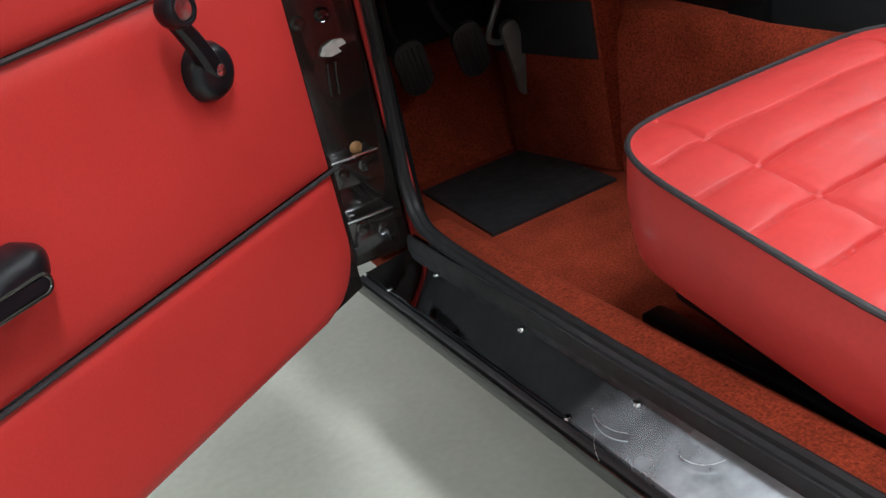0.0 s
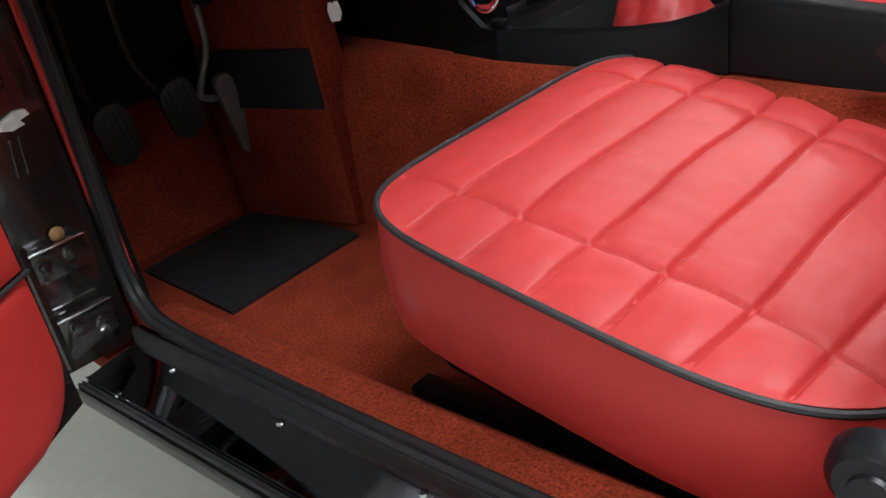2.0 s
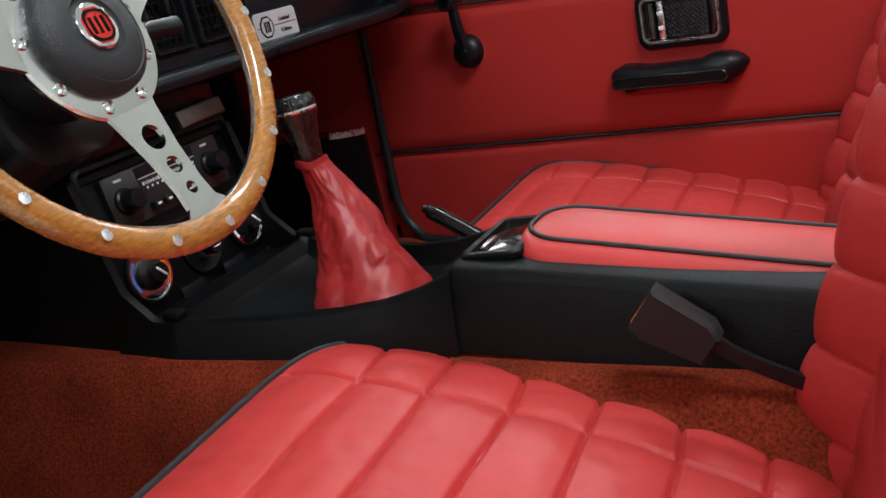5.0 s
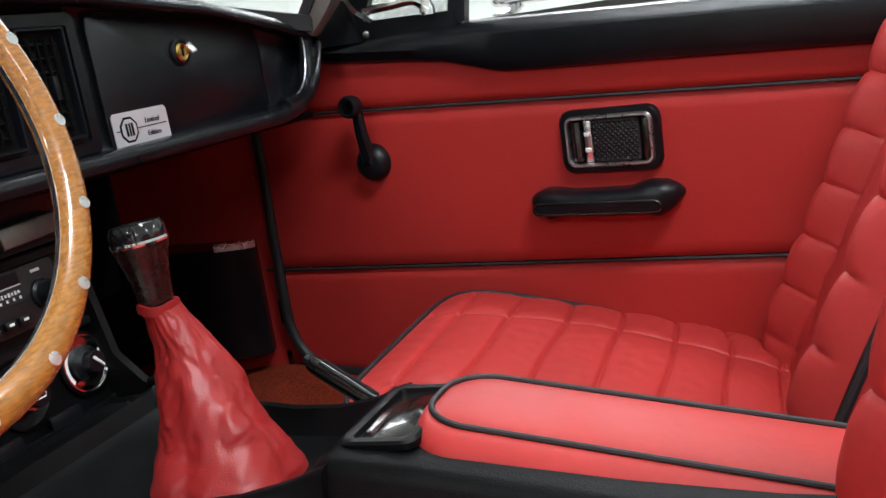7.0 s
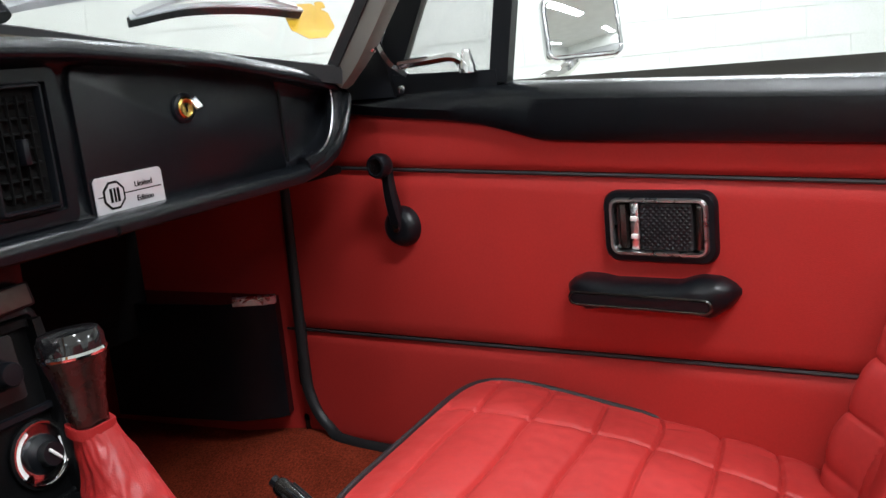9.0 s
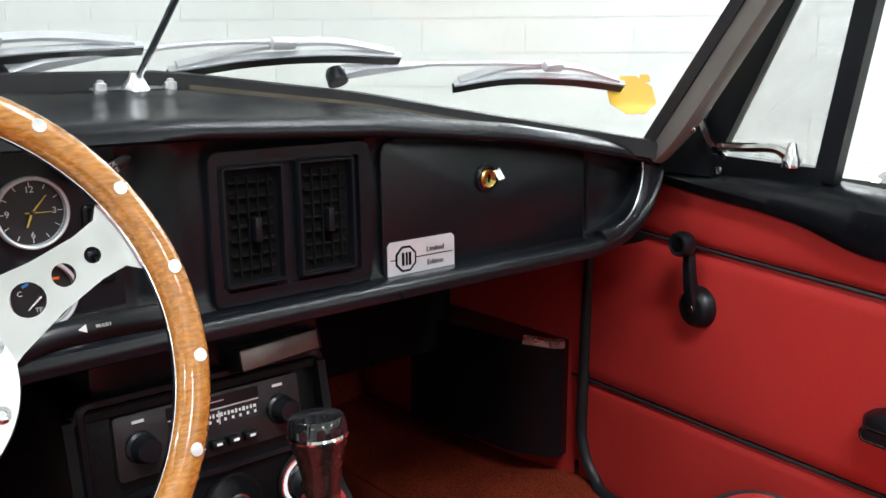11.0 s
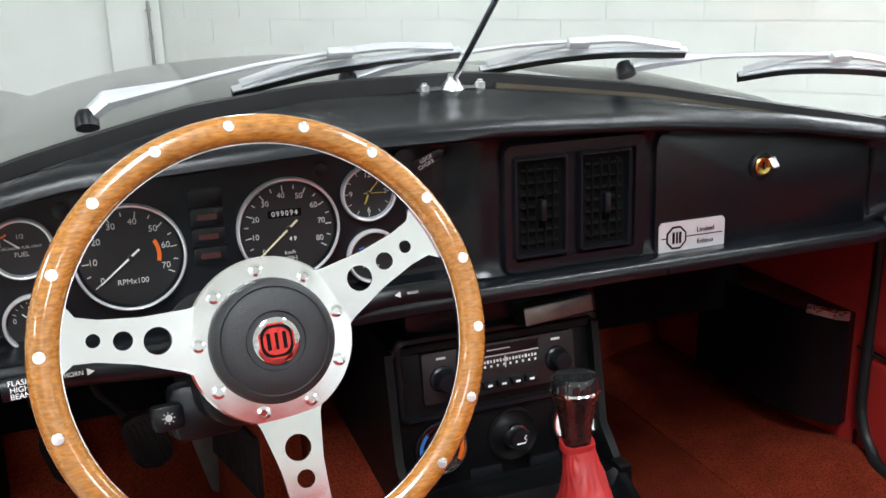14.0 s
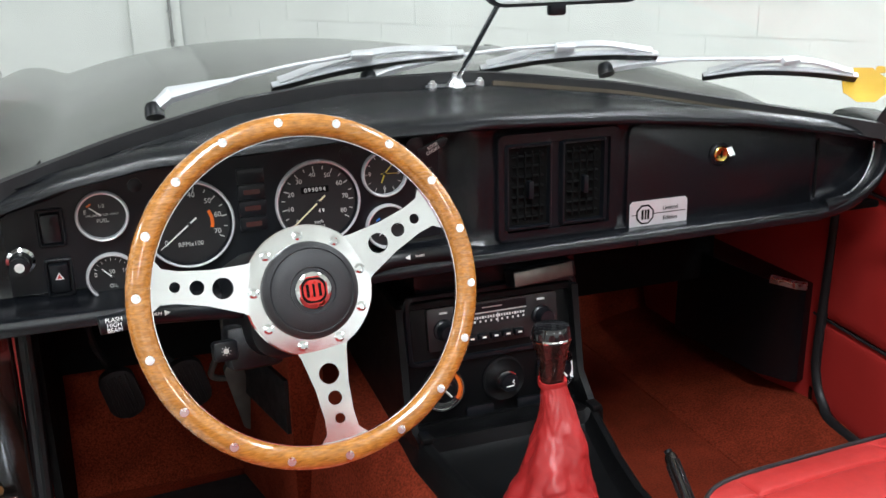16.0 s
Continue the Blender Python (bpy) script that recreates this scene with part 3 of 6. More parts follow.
# ---- doors ----
def door(side, name, label, m, shift=0.0, pivot=(-0.213, 0.362), knob=(-0.210, 0.455), ahead=0.0, low=0.035):
    """A trimmed door, built with its hinge edge at the origin, running along -y, the cockpit on +x for side -1."""
    d = thing(name, label, "door")
    d.matrix_basis = m
    L, c = 0.98, -side
    wedge = -0.0255 if side > 0 else 0.0  # how far the lower beading rises to the rear
    low_bead = 0.1840 if side > 0 else 0.1945
    prof = []
    for y in (ahead, -0.3, -0.6, -L):
        prof.append([(0, y, low + 0.001), (0, y, 0.50), (-c * 0.06, y, 0.555), (-c * 0.10, y, 0.54), (-c * 0.115, y, 0.36), (-c * 0.10, y, low + 0.001), (-c * 0.02, y, low - 0.001)])
    part("shell", loft(prof), PAINT, d, "black painted door shell")
    # trim panel, three padded fields with black beading between them
    def field(z0, z1, y0, y1, r0=0.0, s0=0.0, s1=0.0):
        def f(u, v):
            y, z = lerp(y0, y1, u), lerp(z0, z1, v)
            if r0 and z < z0 + r0:
                k = (z0 + r0 - z) / r0
                inset = r0 * (1 - math.sqrt(max(0.0, 1 - k * k)))
                y = lerp(y0 - inset, y1 + inset, u)
            e = min(u * (y0 - y1), (1 - u) * (y0 - y1), v * (z1 - z0), (1 - v) * (z1 - z0))
            puff = 0.006 * (1 - math.exp(-e / 0.006)) + 0.002 * math.sin(math.pi * u) * math.sin(math.pi * v)
            return (c * (0.003 + puff), y, z + y * lerp(s0, s1, v))
        return sheet(f, 40, 20)
    lo = part("lower_trim", field(low, low_bead - 0.0025, ahead - 0.006, -L + 0.02, 0.075 if low > 0.02 else 0.0, 0.0, wedge), RED, d, "red vinyl lower door trim")
    mid = part("middle_trim", field(low_bead + 0.0025, 0.447, ahead - 0.006, -L + 0.01, 0.0, wedge, 0.030), RED, d, "red vinyl door trim")
    up = part("upper_trim", field(0.452, 0.53, ahead - 0.006, -L + 0.01, 0.0, 0.030, 0.030), RED, d, "red vinyl upper door trim")
    for z, fall in ((low_bead, wedge), (0.4495, 0.030)):
        part("beading", sweep([(c * 0.008, ahead - 0.004, z + fall * ahead), (c * 0.008, -L + 0.01, z - fall * L)], 0.0026), PIPING, d, "black beading strip")
    # padded cap under the window
    rings = []
    for y in np.linspace(ahead, -L, 70):
        t = -float(y)
        b = curve(t, (0.0, 0.13, 0.21, 0.31, 0.365, 0.40, 0.435, 0.46, 0.525, 0.64, 0.78, 0.98), (0.528, 0.523, 0.514, 0.506, 0.499, 0.490, 0.480, 0.475, 0.472, 0.469, 0.464, 0.457))
        tz = 0.573 - 0.044 * t
        rings.append([(c * 0.004, y, b), (c * 0.022, y, b + 0.006), (c * 0.028, y, b + 0.02), (c * 0.024, y, tz - 0.02), (c * 0.008, y, tz - 0.004), (-c * 0.02, y, tz), (-c * 0.07, y, tz - 0.006), (-c * 0.07, y, b)])
    part("padded_cap", loft(rings), BLACK, d, "black padded vinyl door cap")
    # window winder
    py, pz, ky, kz = *pivot, *knob
    w = part("window_winder", lathe([(0.0001, 0.022), (0.017, 0.022), (0.024, 0.019), (0.0285, 0.011), (0.030, 0.0)], 32, pose(c * 0.008, py, pz, 0, 90 * c)), PLASTIC, d, "glossy black window winder")
    part("winder_arm", sweep(smooth_path([(c * 0.024, py, pz), (c * 0.034, lerp(py, ky, 0.5), lerp(pz, kz, 0.5)), (c * 0.036, ky, kz)], 5), [(-0.010, -0.005), (-0.010, 0.002), (-0.006, 0.006), (0.006, 0.006), (0.010, 0.002), (0.010, -0.005)], up=(c, 0, 0), scales=[lerp(1.2, 0.78, i / 10) for i in range(11)]), PLASTIC, w)
    kn = part("winder_knob", lathe([(0.012, 0.0), (0.016, 0.005), (0.0175, 0.012), (0.0175, 0.020), (0.0155, 0.025), (0.0125, 0.0255), (0.0118, 0.023), (0.0001, 0.022)], 28, pose(c * 0.034, ky, kz, 0, 90 * c)), PLASTIC, w, "black winder knob")
    part("knob_disc", lathe([(0.0112, 0.0), (0.0100, 0.0016), (0.0001, 0.0004)], 24, pose(c * 0.0565, ky, kz, 0, 90 * c)), STEEL, kn, "dished chrome centre")
    part("winder_screw", lathe([(0.0001, 0.004), (0.006, 0.003), (0.007, 0.0)], 12, pose(c * 0.0295, py, pz, 0, 90 * c)), STEEL, w)
    # inner handle in its chrome surround
    hy, hz = -0.602 + shift, 0.3715
    face = Matrix(((0, 0, c, c * 0.008), (1, 0, 0, hy), (0, 1, 0, hz), (0, 0, 0, 1)))
    bez = part("handle_surround", frame_ring(0.143, 0.088, 0.018, 0.010, 0.012, face), PLASTIC, d, "black door handle surround")
    part("chrome_rim", frame_ring(0.126, 0.072, 0.012, 0.006, 0.016, face), SATIN, bez, "chrome inner rim")
    part("recess", outline(rounded(0.122, 0.066, 0.008), 0.003, face), MATT, bez, "black recess")
    part("lever_plate", outline(rounded(0.068, 0.058, 0.005, 4, -0.0097, 0), 0.012, face, 0.003), RUBBER, bez, "black textured release lever")
    knurl = bmesh.new()
    for i in range(17):
        for j in range(15):
            if (i + j) % 2 == 0:
                kx, kz = -0.0097 + (i - 8) * 0.0037, (j - 7) * 0.0036
                q = [knurl.verts.new(face @ Vector((kx + dx, kz + dz, 0.0119))) for dx, dz in ((0.0032, 0), (0, 0.0031), (-0.0032, 0), (0, -0.0031))]
                top = knurl.verts.new(face @ Vector((kx, kz, 0.0133)))
                for n in range(4):
                    knurl.faces.new((q[n], q[(n + 1) % 4], top))
    part("knurling", knurl, PLASTIC, bez, "black diamond knurling", smooth=False)
    part("roller", sweep([face @ Vector((0.047, -0.027, 0.006)), face @ Vector((0.047, 0.027, 0.006))], 0.008), PAINT, bez, "black roller")
    part("stop_bar", outline(rounded(0.010, 0.056, 0.003, 3, -0.0505, 0), 0.012, face, 0.003), PAINT, bez, "black stop bar")
    bar = part("lever_bar", outline(rounded(0.0115, 0.058, 0.002, 3, 0.0305, 0), 0.011, face, 0.002), SATIN, bez, "chrome lever edge")
    for k in (-0.012, 0.010):
        part("bar_pad", box(0.009, 0.006, 0.003, 0.001, at=face @ pose(0.0305, k, 0.012)), WHITE, bar, "pale stop pad")
    # pull handle
    grip = Matrix(((0, 0, c, c * 0.007), (1, 0, 0, -0.586 + shift), (0, 1, 0, 0.287), (0, 0, 0, 1)))
    flip = 1 if c < 0 else -1
    rings = []
    for s in np.linspace(-1, 1, 61):
        s = math.sin(s * math.pi / 2)
        x = 0.112 * s * flip
        top = curve(0.112 * s, (-0.112, -0.104, -0.090, -0.068, -0.054, -0.040, 0.045, 0.060, 0.085, 0.102, 0.112), (0.012, 0.020, 0.027, 0.028, 0.025, 0.020, 0.019, 0.022, 0.023, 0.016, 0.008))
        bot = curve(0.112 * s, (-0.112, -0.100, -0.080, -0.060, 0.060, 0.080, 0.100, 0.112), (0.006, -0.010, -0.023, -0.019, -0.019, -0.024, -0.012, 0.002))
        tall = 0.040 * max(0.0, 1 - abs(s) ** 5) ** 0.5 + 0.001
        mid, hh = (top + bot) / 2, (top - bot) / 2
        rings.append([(x, mid - hh * math.copysign(abs(math.cos(a)) ** 0.75, math.cos(a)), tall * math.sin(a) ** 0.62) for a in np.linspace(0, math.pi, 17)])
    bm = loft(rings)
    bmesh.ops.transform(bm, matrix=grip, verts=bm.verts)
    bmesh.ops.recalc_face_normals(bm, faces=bm.faces)
    pull = part("pull_handle", bm, PLASTIC, d, "moulded glossy black door pull")
    part("pull_insert", frame_ring(0.186, 0.019, 0.009, 0.0030, 0.004, grip @ pose(0.004 * flip, -0.003, 0.0375)), PAINT, pull, "raised glossy frame")
    part("pull_panel", outline(rounded(0.178, 0.011, 0.005, 4, 0.004 * flip, -0.003), 0.002, grip @ pose(0, 0, 0.0385)), PLASTIC, pull, "black inlay")
    return d


def frame_ring(w, h, r, band, depth, m):
    """A rounded rectangular frame."""
    a, b = rounded(w, h, r), rounded(w - 2 * band, h - 2 * band, max(0.002, r - band * 0.6))
    a2, b2 = rounded(w - 0.004, h - 0.004, r), rounded(w - 2 * band + 0.002, h - 2 * band + 0.002, max(0.002, r - band * 0.6))
    rings = [[(x, y, 0) for x, y in a], [(x, y, depth * 0.7) for x, y in a], [(x, y, depth) for x, y in a2], [(x, y, depth) for x, y in b2], [(x, y, depth * 0.7) for x, y in b], [(x, y, 0) for x, y in b]]
    bm = loft(rings, True, False)
    bmesh.ops.transform(bm, matrix=m, verts=bm.verts)
    return bm


pdoor = door(1, "passenger_door", "closed door trimmed in red vinyl with black padded cap", pose(0.756, 0.925, 0.428, 0, 0, -8), -0.003, ahead=0.06, low=0.0)
ddoor = door(-1, "driver_door", "open door trimmed in red vinyl with black beading", pose(-0.790, 0.722, 0.435, 0, 0, -53.5), 0.08, (-0.156, 0.364), (-0.205, 0.434))

# quarter light and side glass frame on the passenger door
ql = thing("quarter_light", "open black-framed quarter light window with chrome catch", "window")
qb = [Vector((0.722, 0.725, 0.990)), Vector((0.708, 0.542, 0.985))]
qt = [Vector((0.70, 0.535, 1.36)), Vector((0.70, 0.478, 1.36))]
part("front_frame", sweep([qb[0], qb[0].lerp(qt[0], 0.5), qt[0]], [(-0.020, -0.010), (-0.020, 0.010), (0.020, 0.010), (0.020, -0.010)], up=(-1, 0, 0)), PLASTIC, ql, "black frame")
part("rear_frame", sweep([qb[1], qb[1].lerp(qt[1], 0.5), qt[1]], [(-0.013, -0.010), (-0.013, 0.010), (0.013, 0.010), (0.013, -0.010)], up=(-1, 0, 0)), PLASTIC, ql, "black division bar")
part("lower_frame", sweep([qb[0] + Vector((0, 0.03, 0)), qb[1]], [(-0.012, -0.012), (-0.012, 0.016), (0.012, 0.016), (0.012, -0.012)], up=(0, 0, 1)), PLASTIC, ql, "black lower frame")
part("gusset", loft([[(x, 0.700, 0.975), (x, 0.790, 0.975), (x, 0.770, 1.010), (x, 0.722, 1.075)] for x in (0.700, 0.722)]), PLASTIC, ql, "black corner gusset")
part("gusset_strip", sweep(smooth_path([(0.692, 0.722, 1.085), (0.692, 0.716, 1.062), (0.692, 0.710, 1.042), (0.692, 0.697, 1.021), (0.692, 0.672, 1.003)], 5), [(-0.0035, -0.002), (-0.0035, 0.002), (0.0035, 0.002), (0.0035, -0.002)], up=(-1, 0, 0)), CHROME, ql, "curved chrome strip")
part("gusset_screw", lathe([(0.0001, 0.003), (0.005, 0.002), (0.006, 0.0)], 12, pose(0.699, 0.688, 0.985, 0, -90)), CHROME, ql)
gl = bmesh.new()
gl.faces.new([gl.verts.new(p) for p in (qb[0], qb[1], qt[1], qt[0])])
bmesh.ops.solidify(gl, geom=gl.faces[:], thickness=0.004)
gq = part("pane", gl, GLASS, ql, "clear glass pane")
gq.visible_shadow = False
catch = part("catch", sweep(smooth_path([(0.690, 0.585, 1.012), (0.684, 0.60, 1.022), (0.684, 0.64, 1.020), (0.686, 0.68, 1.018)], 5), 0.006), CHROME, ql, "chrome swivel catch")
part("catch_knob", lathe([(0.012, 0), (0.012, 0.010), (0.008, 0.02), (0.006, 0.03), (0.0001, 0.031)], 16, pose(0.690, 0.580, 1.0)), CHROME, catch)

wm = thing("wing_mirror", "rectangular chrome wing mirror on a short stalk", "mirror")
part("housing", box(0.118, 0.03, 0.098, 0.012, 3, at=pose(0.955, 0.515, 1.045, -15, 0, -55)), CHROME, wm, "chrome mirror housing")
part("mirror_face", box(0.106, 0.004, 0.086, 0.0015, at=pose(0.9423, 0.5061, 1.0475, -15, 0, -55)), MIRROR, wm, "grey reflecting mirror glass")
part("rim", frame_ring(0.118, 0.098, 0.016, 0.006, 0.006, pose(0.9450, 0.5080, 1.047, 75, 0, -55)), STEEL, wm, "bright rim")
part("stalk", sweep(smooth_path([(0.80, 0.54, 0.955), (0.84, 0.535, 0.975), (0.90, 0.525, 0.985), (0.94, 0.52, 1.0)], 6), 0.010), CHROME, wm, "chrome stalk")


# ---- seats ----
def squareness(b):
    """The plan outline's exponent: squarish front corners, rounder rear ones."""
    return 6.0 if b > 0 else 3.6


def reach(b):
    """How far the cushion reaches before and behind its middle."""
    return 0.2525 if b > 0 else 0.2675


def cushion(w, dep, crown, lines, cross, groove=0.0080, nu=230, nv=300):
    """A fluted seat pad: a across, b from rear to front; grooves at the given distances before the middle, at the edges."""
    def f(u, v):
        a, b = 2 * u - 1, 2 * v - 1
        m = max(abs(a), abs(b))
        if m > 1e-6:
            n = squareness(b)
            k = m / (abs(a) ** n + abs(b) ** n) ** (1 / n)
            a, b = a * k, b * k
        z = crown * (1 - abs(a) ** 2.6) * (1 - abs(b) ** 2.6)
        fade = min(1.0, max(0.0, (1.0 - m) / 0.03))
        q = p = 0.0
        y = b * reach(b)
        for g in lines:
            # the seams bow back in the middle and wander a little
            d = y - g + 0.0195 * (1 - a ** 4) - 0.0015 * math.sin(7 * a + g * 36)
            q += math.exp(-((d / 0.0024) ** 2))
            p += math.exp(-((d / 0.014) ** 2))
        for a0, lean, k in cross:
            d = (a - a0 - lean * b - 0.012 * math.sin(5 * b + a0 * 4)) * w / 2
            q += k * math.exp(-((d / 0.0026) ** 2))
            p += k * math.exp(-((d / 0.012) ** 2))
        z -= fade * (groove * 0.60 * min(q, 1.1) + groove * 0.40 * min(p, 1.15))
        z -= fade * 0.0010 * max(0.0, noise.noise(Vector((a * 9 + 3 * b, b * 3, dep * 7 + w)))) ** 2 * 6 * abs(a) ** 2
        z += 0.0012 * noise.noise(Vector((a * 4, b * 4, dep * 10))) * fade + 0.0009 * noise.noise(Vector((a * 12, b * 16, w * 10))) * fade
        z -= 0.0085 * max(0.0, (m - 0.83) / 0.17) ** 1.3
        return (a * w / 2, y, z)
    return sheet(f, nu, nv)


def seat_ring(w, dep, k=1.0, z=0.0, n=64):
    pts = []
    for i in range(n):
        t = math.tau * i / n
        c, s = math.cos(t), math.sin(t)
        e = 2 / squareness(s)
        pts.append((k * w / 2 * math.copysign(abs(c) ** e, c), k * reach(s) * math.copysign(abs(s) ** e, s), z))
    return pts


def seat(name, label, x, y, side, top, turn, recline, yaw, lines, cross, back_x=0.0, back_y=-0.259):
    """A bucket seat: cushion, skirt, piping, runners and a fluted backrest. side: the door's side."""
    s = thing(name, label, "seat", group="front seats")
    s.matrix_basis = pose(x, y, 0.0, 0, 0, turn)
    w, dep = 0.474, 0.535
    M = pose(0, 0.0, top - 0.004, 12.4)
    bm = cushion(w, dep, 0.026, lines, cross)
    bmesh.ops.transform(bm, matrix=M, verts=bm.verts)
    part("seat_cushion", bm, SEATRED, s, "fluted red leather cushion with creases")
    rings = [[M @ Vector(p) for p in seat_ring(w, dep, k, z)] for k, z in ((1.0, -0.0084), (1.012, -0.022), (1.010, -0.065), (0.992, -0.108), (0.968, -0.136), (0.93, -0.144))]
    part("skirt", loft(rings), SEATRED, s, "smooth red leather seat side")
    part("piping", sweep([M @ Vector(p) for p in seat_ring(w, dep, 1.010, -0.0082, 96)], 0.0036, closed=True), PIPING, s, "black piping")
    base = part("seat_base", box(w * 0.80, dep * 0.80, 0.04, 0.01, at=pose(0, 0, top - 0.175, 10)), PLASTIC, s, "black seat frame")
    for k in (-1, 1):
        part("runner", box(0.03, dep * 1.0, 0.022, 0.004, at=(k * w * 0.38, 0.0, 0.381)), PLASTIC, s, "black steel runner")
    # backrest
    tall = 0.280
    B = pose(back_x, back_y, top - 0.088, recline, 0, 180 + yaw)
    def back(u, v):
        a, b = 2 * u - 1, 2 * v - 1
        n = 6.0
        m = max(abs(a), abs(b))
        k = m / (abs(a) ** n + abs(b) ** n) ** (1 / n) if m > 1e-6 else 1
        a, b = a * k, b * k
        ww = 0.222 - 0.012 * b
        z = 0.040 + 0.045 * math.exp(-((abs(a) - 0.86) / 0.16) ** 2) - 0.014 * max(0, (m - 0.86) / 0.14) ** 2
        q = p = 0.0
        for g in range(1, 9):
            bend = 0.22 * max(0, abs(a) - 0.66) + 0.10 * (1 - a * a)
            d = b + bend - (2 * g / 8.2 - 1)
            q += math.exp(-((d / 0.010) ** 2))
            p += math.exp(-((d / 0.05) ** 2))
        for g in (-0.66, 0.66):
            q += math.exp(-(((a - g) / 0.012) ** 2))
            p += math.exp(-(((a - g) / 0.05) ** 2))
        fade = min(1.0, max(0.0, (0.98 - m) / 0.08))
        z -= fade * (0.003 * min(q, 1.1) + 0.004 * min(p, 1.2))
        z += 0.002 * noise.noise(Vector((a * 4, b * 5, 3.3)))
        return B @ Vector((a * ww, tall + b * tall, z))
    part("backrest", sheet(back, 130, 190), SEATRED, s, "fluted red leather backrest")
    rings = []
    for k, z in ((1.0, 0.040), (1.008, 0.030), (1.01, -0.03), (1.0, -0.08), (0.93, -0.10)):
        ring = []
        for i in range(48):
            t = math.tau * i / 48
            c, q = math.cos(t), math.sin(t)
            b = math.copysign(abs(q) ** (1 / 3), q)
            ring.append(B @ Vector((k * (0.222 - 0.012 * b) * math.copysign(abs(c) ** (1 / 3), c), tall + k * tall * b, z)))
        rings.append(ring)
    part("backrest_shell", loft(rings), SEATRED, s, "smooth red leather backrest side")
    ring = []
    for i in range(96):
        t = math.tau * i / 96
        c, q = math.cos(t), math.sin(t)
        b = math.copysign(abs(q) ** (1 / 3), q)
        ring.append(B @ Vector((1.008 * (0.222 - 0.012 * b) * math.copysign(abs(c) ** (1 / 3), c), tall + 1.01 * tall * b, 0.043)))
    part("backrest_piping", sweep(ring, 0.005, closed=True), PIPING, s, "black piping")
    hinge = part("recliner", lathe([(0.0001, 0.022), (0.026, 0.020), (0.034, 0.012), (0.036, 0.0)], 28, pose(side * (w / 2 + 0.004), -0.246, top - 0.066, 0, 90 * side)), PLASTIC, s, "round black recliner cover")
    part("recliner_band", lathe([(0.016, 0.0), (0.014, 0.004), (0.0001, 0.005)], 20, pose(side * (w / 2 + 0.024), -0.246, top - 0.066, 0, 90 * side)), PLASTIC, hinge, "black recliner cap")
    return s


seat("driver_seat", "red leather bucket seat with black piping, driver's side", -0.306, 0.283, -1, 0.587, 3.9, 74, 5,
     (0.181, 0.110, 0.0365, -0.033, -0.105, -0.172, -0.232), ((-0.69, 0.0, 0.8), (0.50, 0.10, 0.8)), -0.012, -0.286)
seat("passenger_seat", "red leather bucket seat with black piping, passenger's side", 0.428, 0.320, 1, 0.560, 2.8, 67, 0,
     (0.224, 0.154, 0.080, 0.011, -0.061, -0.128, -0.190), ((0.40, 0.0, 1.0), (-0.62, 0.0, 0.8)), -0.045, -0.240)


# ---- steering wheel ----
# the rim's plane: centre, and axes across, up and towards the driver
WC = Vector((-0.2987, 0.5154, 0.9706))
WU = Vector((-0.0161, 0.320, 0.947)).normalized()
WX = Vector((0.99874, 0.0502, 0.0)).normalized()
WN = WX.cross(WU).normalized()
WU = WN.cross(WX)
WHEEL = Matrix(((WX.x, WU.x, WN.x, WC.x), (WX.y, WU.y, WN.y, WC.y), (WX.z, WU.z, WN.z, WC.z), (0, 0, 0, 1)))
wheel = thing("steering_wheel", "wood-rimmed steering wheel with three drilled alloy spokes", "steering wheel")
wheel.matrix_basis = WHEEL
RR = 0.1679
DISH = -0.0105  # how far the hub sits below the rim
TURN = -85.3  # the lower spoke's direction


def rim(r, prof, n=120):
    rings = []
    for i in range(n):
        a = math.tau * i / n
        rings.append([((r + p) * math.cos(a), (r + p) * math.sin(a), q) for p, q in prof])
    return loft(rings + [rings[0]], True, False)


oval = [(-0.0022 + 0.0118 * math.cos(t), 0.0100 * math.sin(t)) for t in np.linspace(0, math.tau, 16, endpoint=False)]
part("wood_rim", rim(RR, oval), WOOD, wheel, "varnished mahogany-brown wooden rim")
part("rim_core", rim(RR - 0.0125, [(-0.0018, -0.0018), (-0.0018, 0.0018), (0.003, 0.0018), (0.003, -0.0018)]), ALLOY, wheel, "polished alloy inner edge")
rivet = None
for i in range(18):
    a = radians(TURN - 0.6 + 20 * i)
    mm = pose(RR * math.cos(a), RR * math.sin(a), 0.0098)
    if rivet is None:
        rivet = part("rivet", lathe([(0.0044, 0.0), (0.0042, 0.0006), (0.0001, 0.0008)], 18), SATIN, wheel, "bright alloy rivet")
        rivet.matrix_basis = mm
    else:
        r2 = rivet.copy()
        scene.collection.objects.link(r2)
        r2.parent, r2.matrix_basis = wheel, mm


def holed(poly, holes, depth, m):
    """A plate with round holes."""
    bm = bmesh.new()
    def loop(pts):
        vs = [bm.verts.new((x, y, 0)) for x, y in pts]
        return [bm.edges.new((vs[i], vs[(i + 1) % len(vs)])) for i in range(len(vs))]
    es = loop(poly)
    for cx, cy, r in holes:
        es += loop([(cx + r * math.cos(t), cy + r * math.sin(t)) for t in np.linspace(0, math.tau, 24, endpoint=False)])
    bmesh.ops.triangle_fill(bm, use_beauty=True, use_dissolve=False, edges=es)
    ex = bmesh.ops.extrude_face_region(bm, geom=bm.faces[:])
    bmesh.ops.translate(bm, vec=(0, 0, depth), verts=[v for v in ex["geom"] if isinstance(v, bmesh.types.BMVert)])
    bmesh.ops.transform(bm, matrix=m, verts=bm.verts)
    return bm


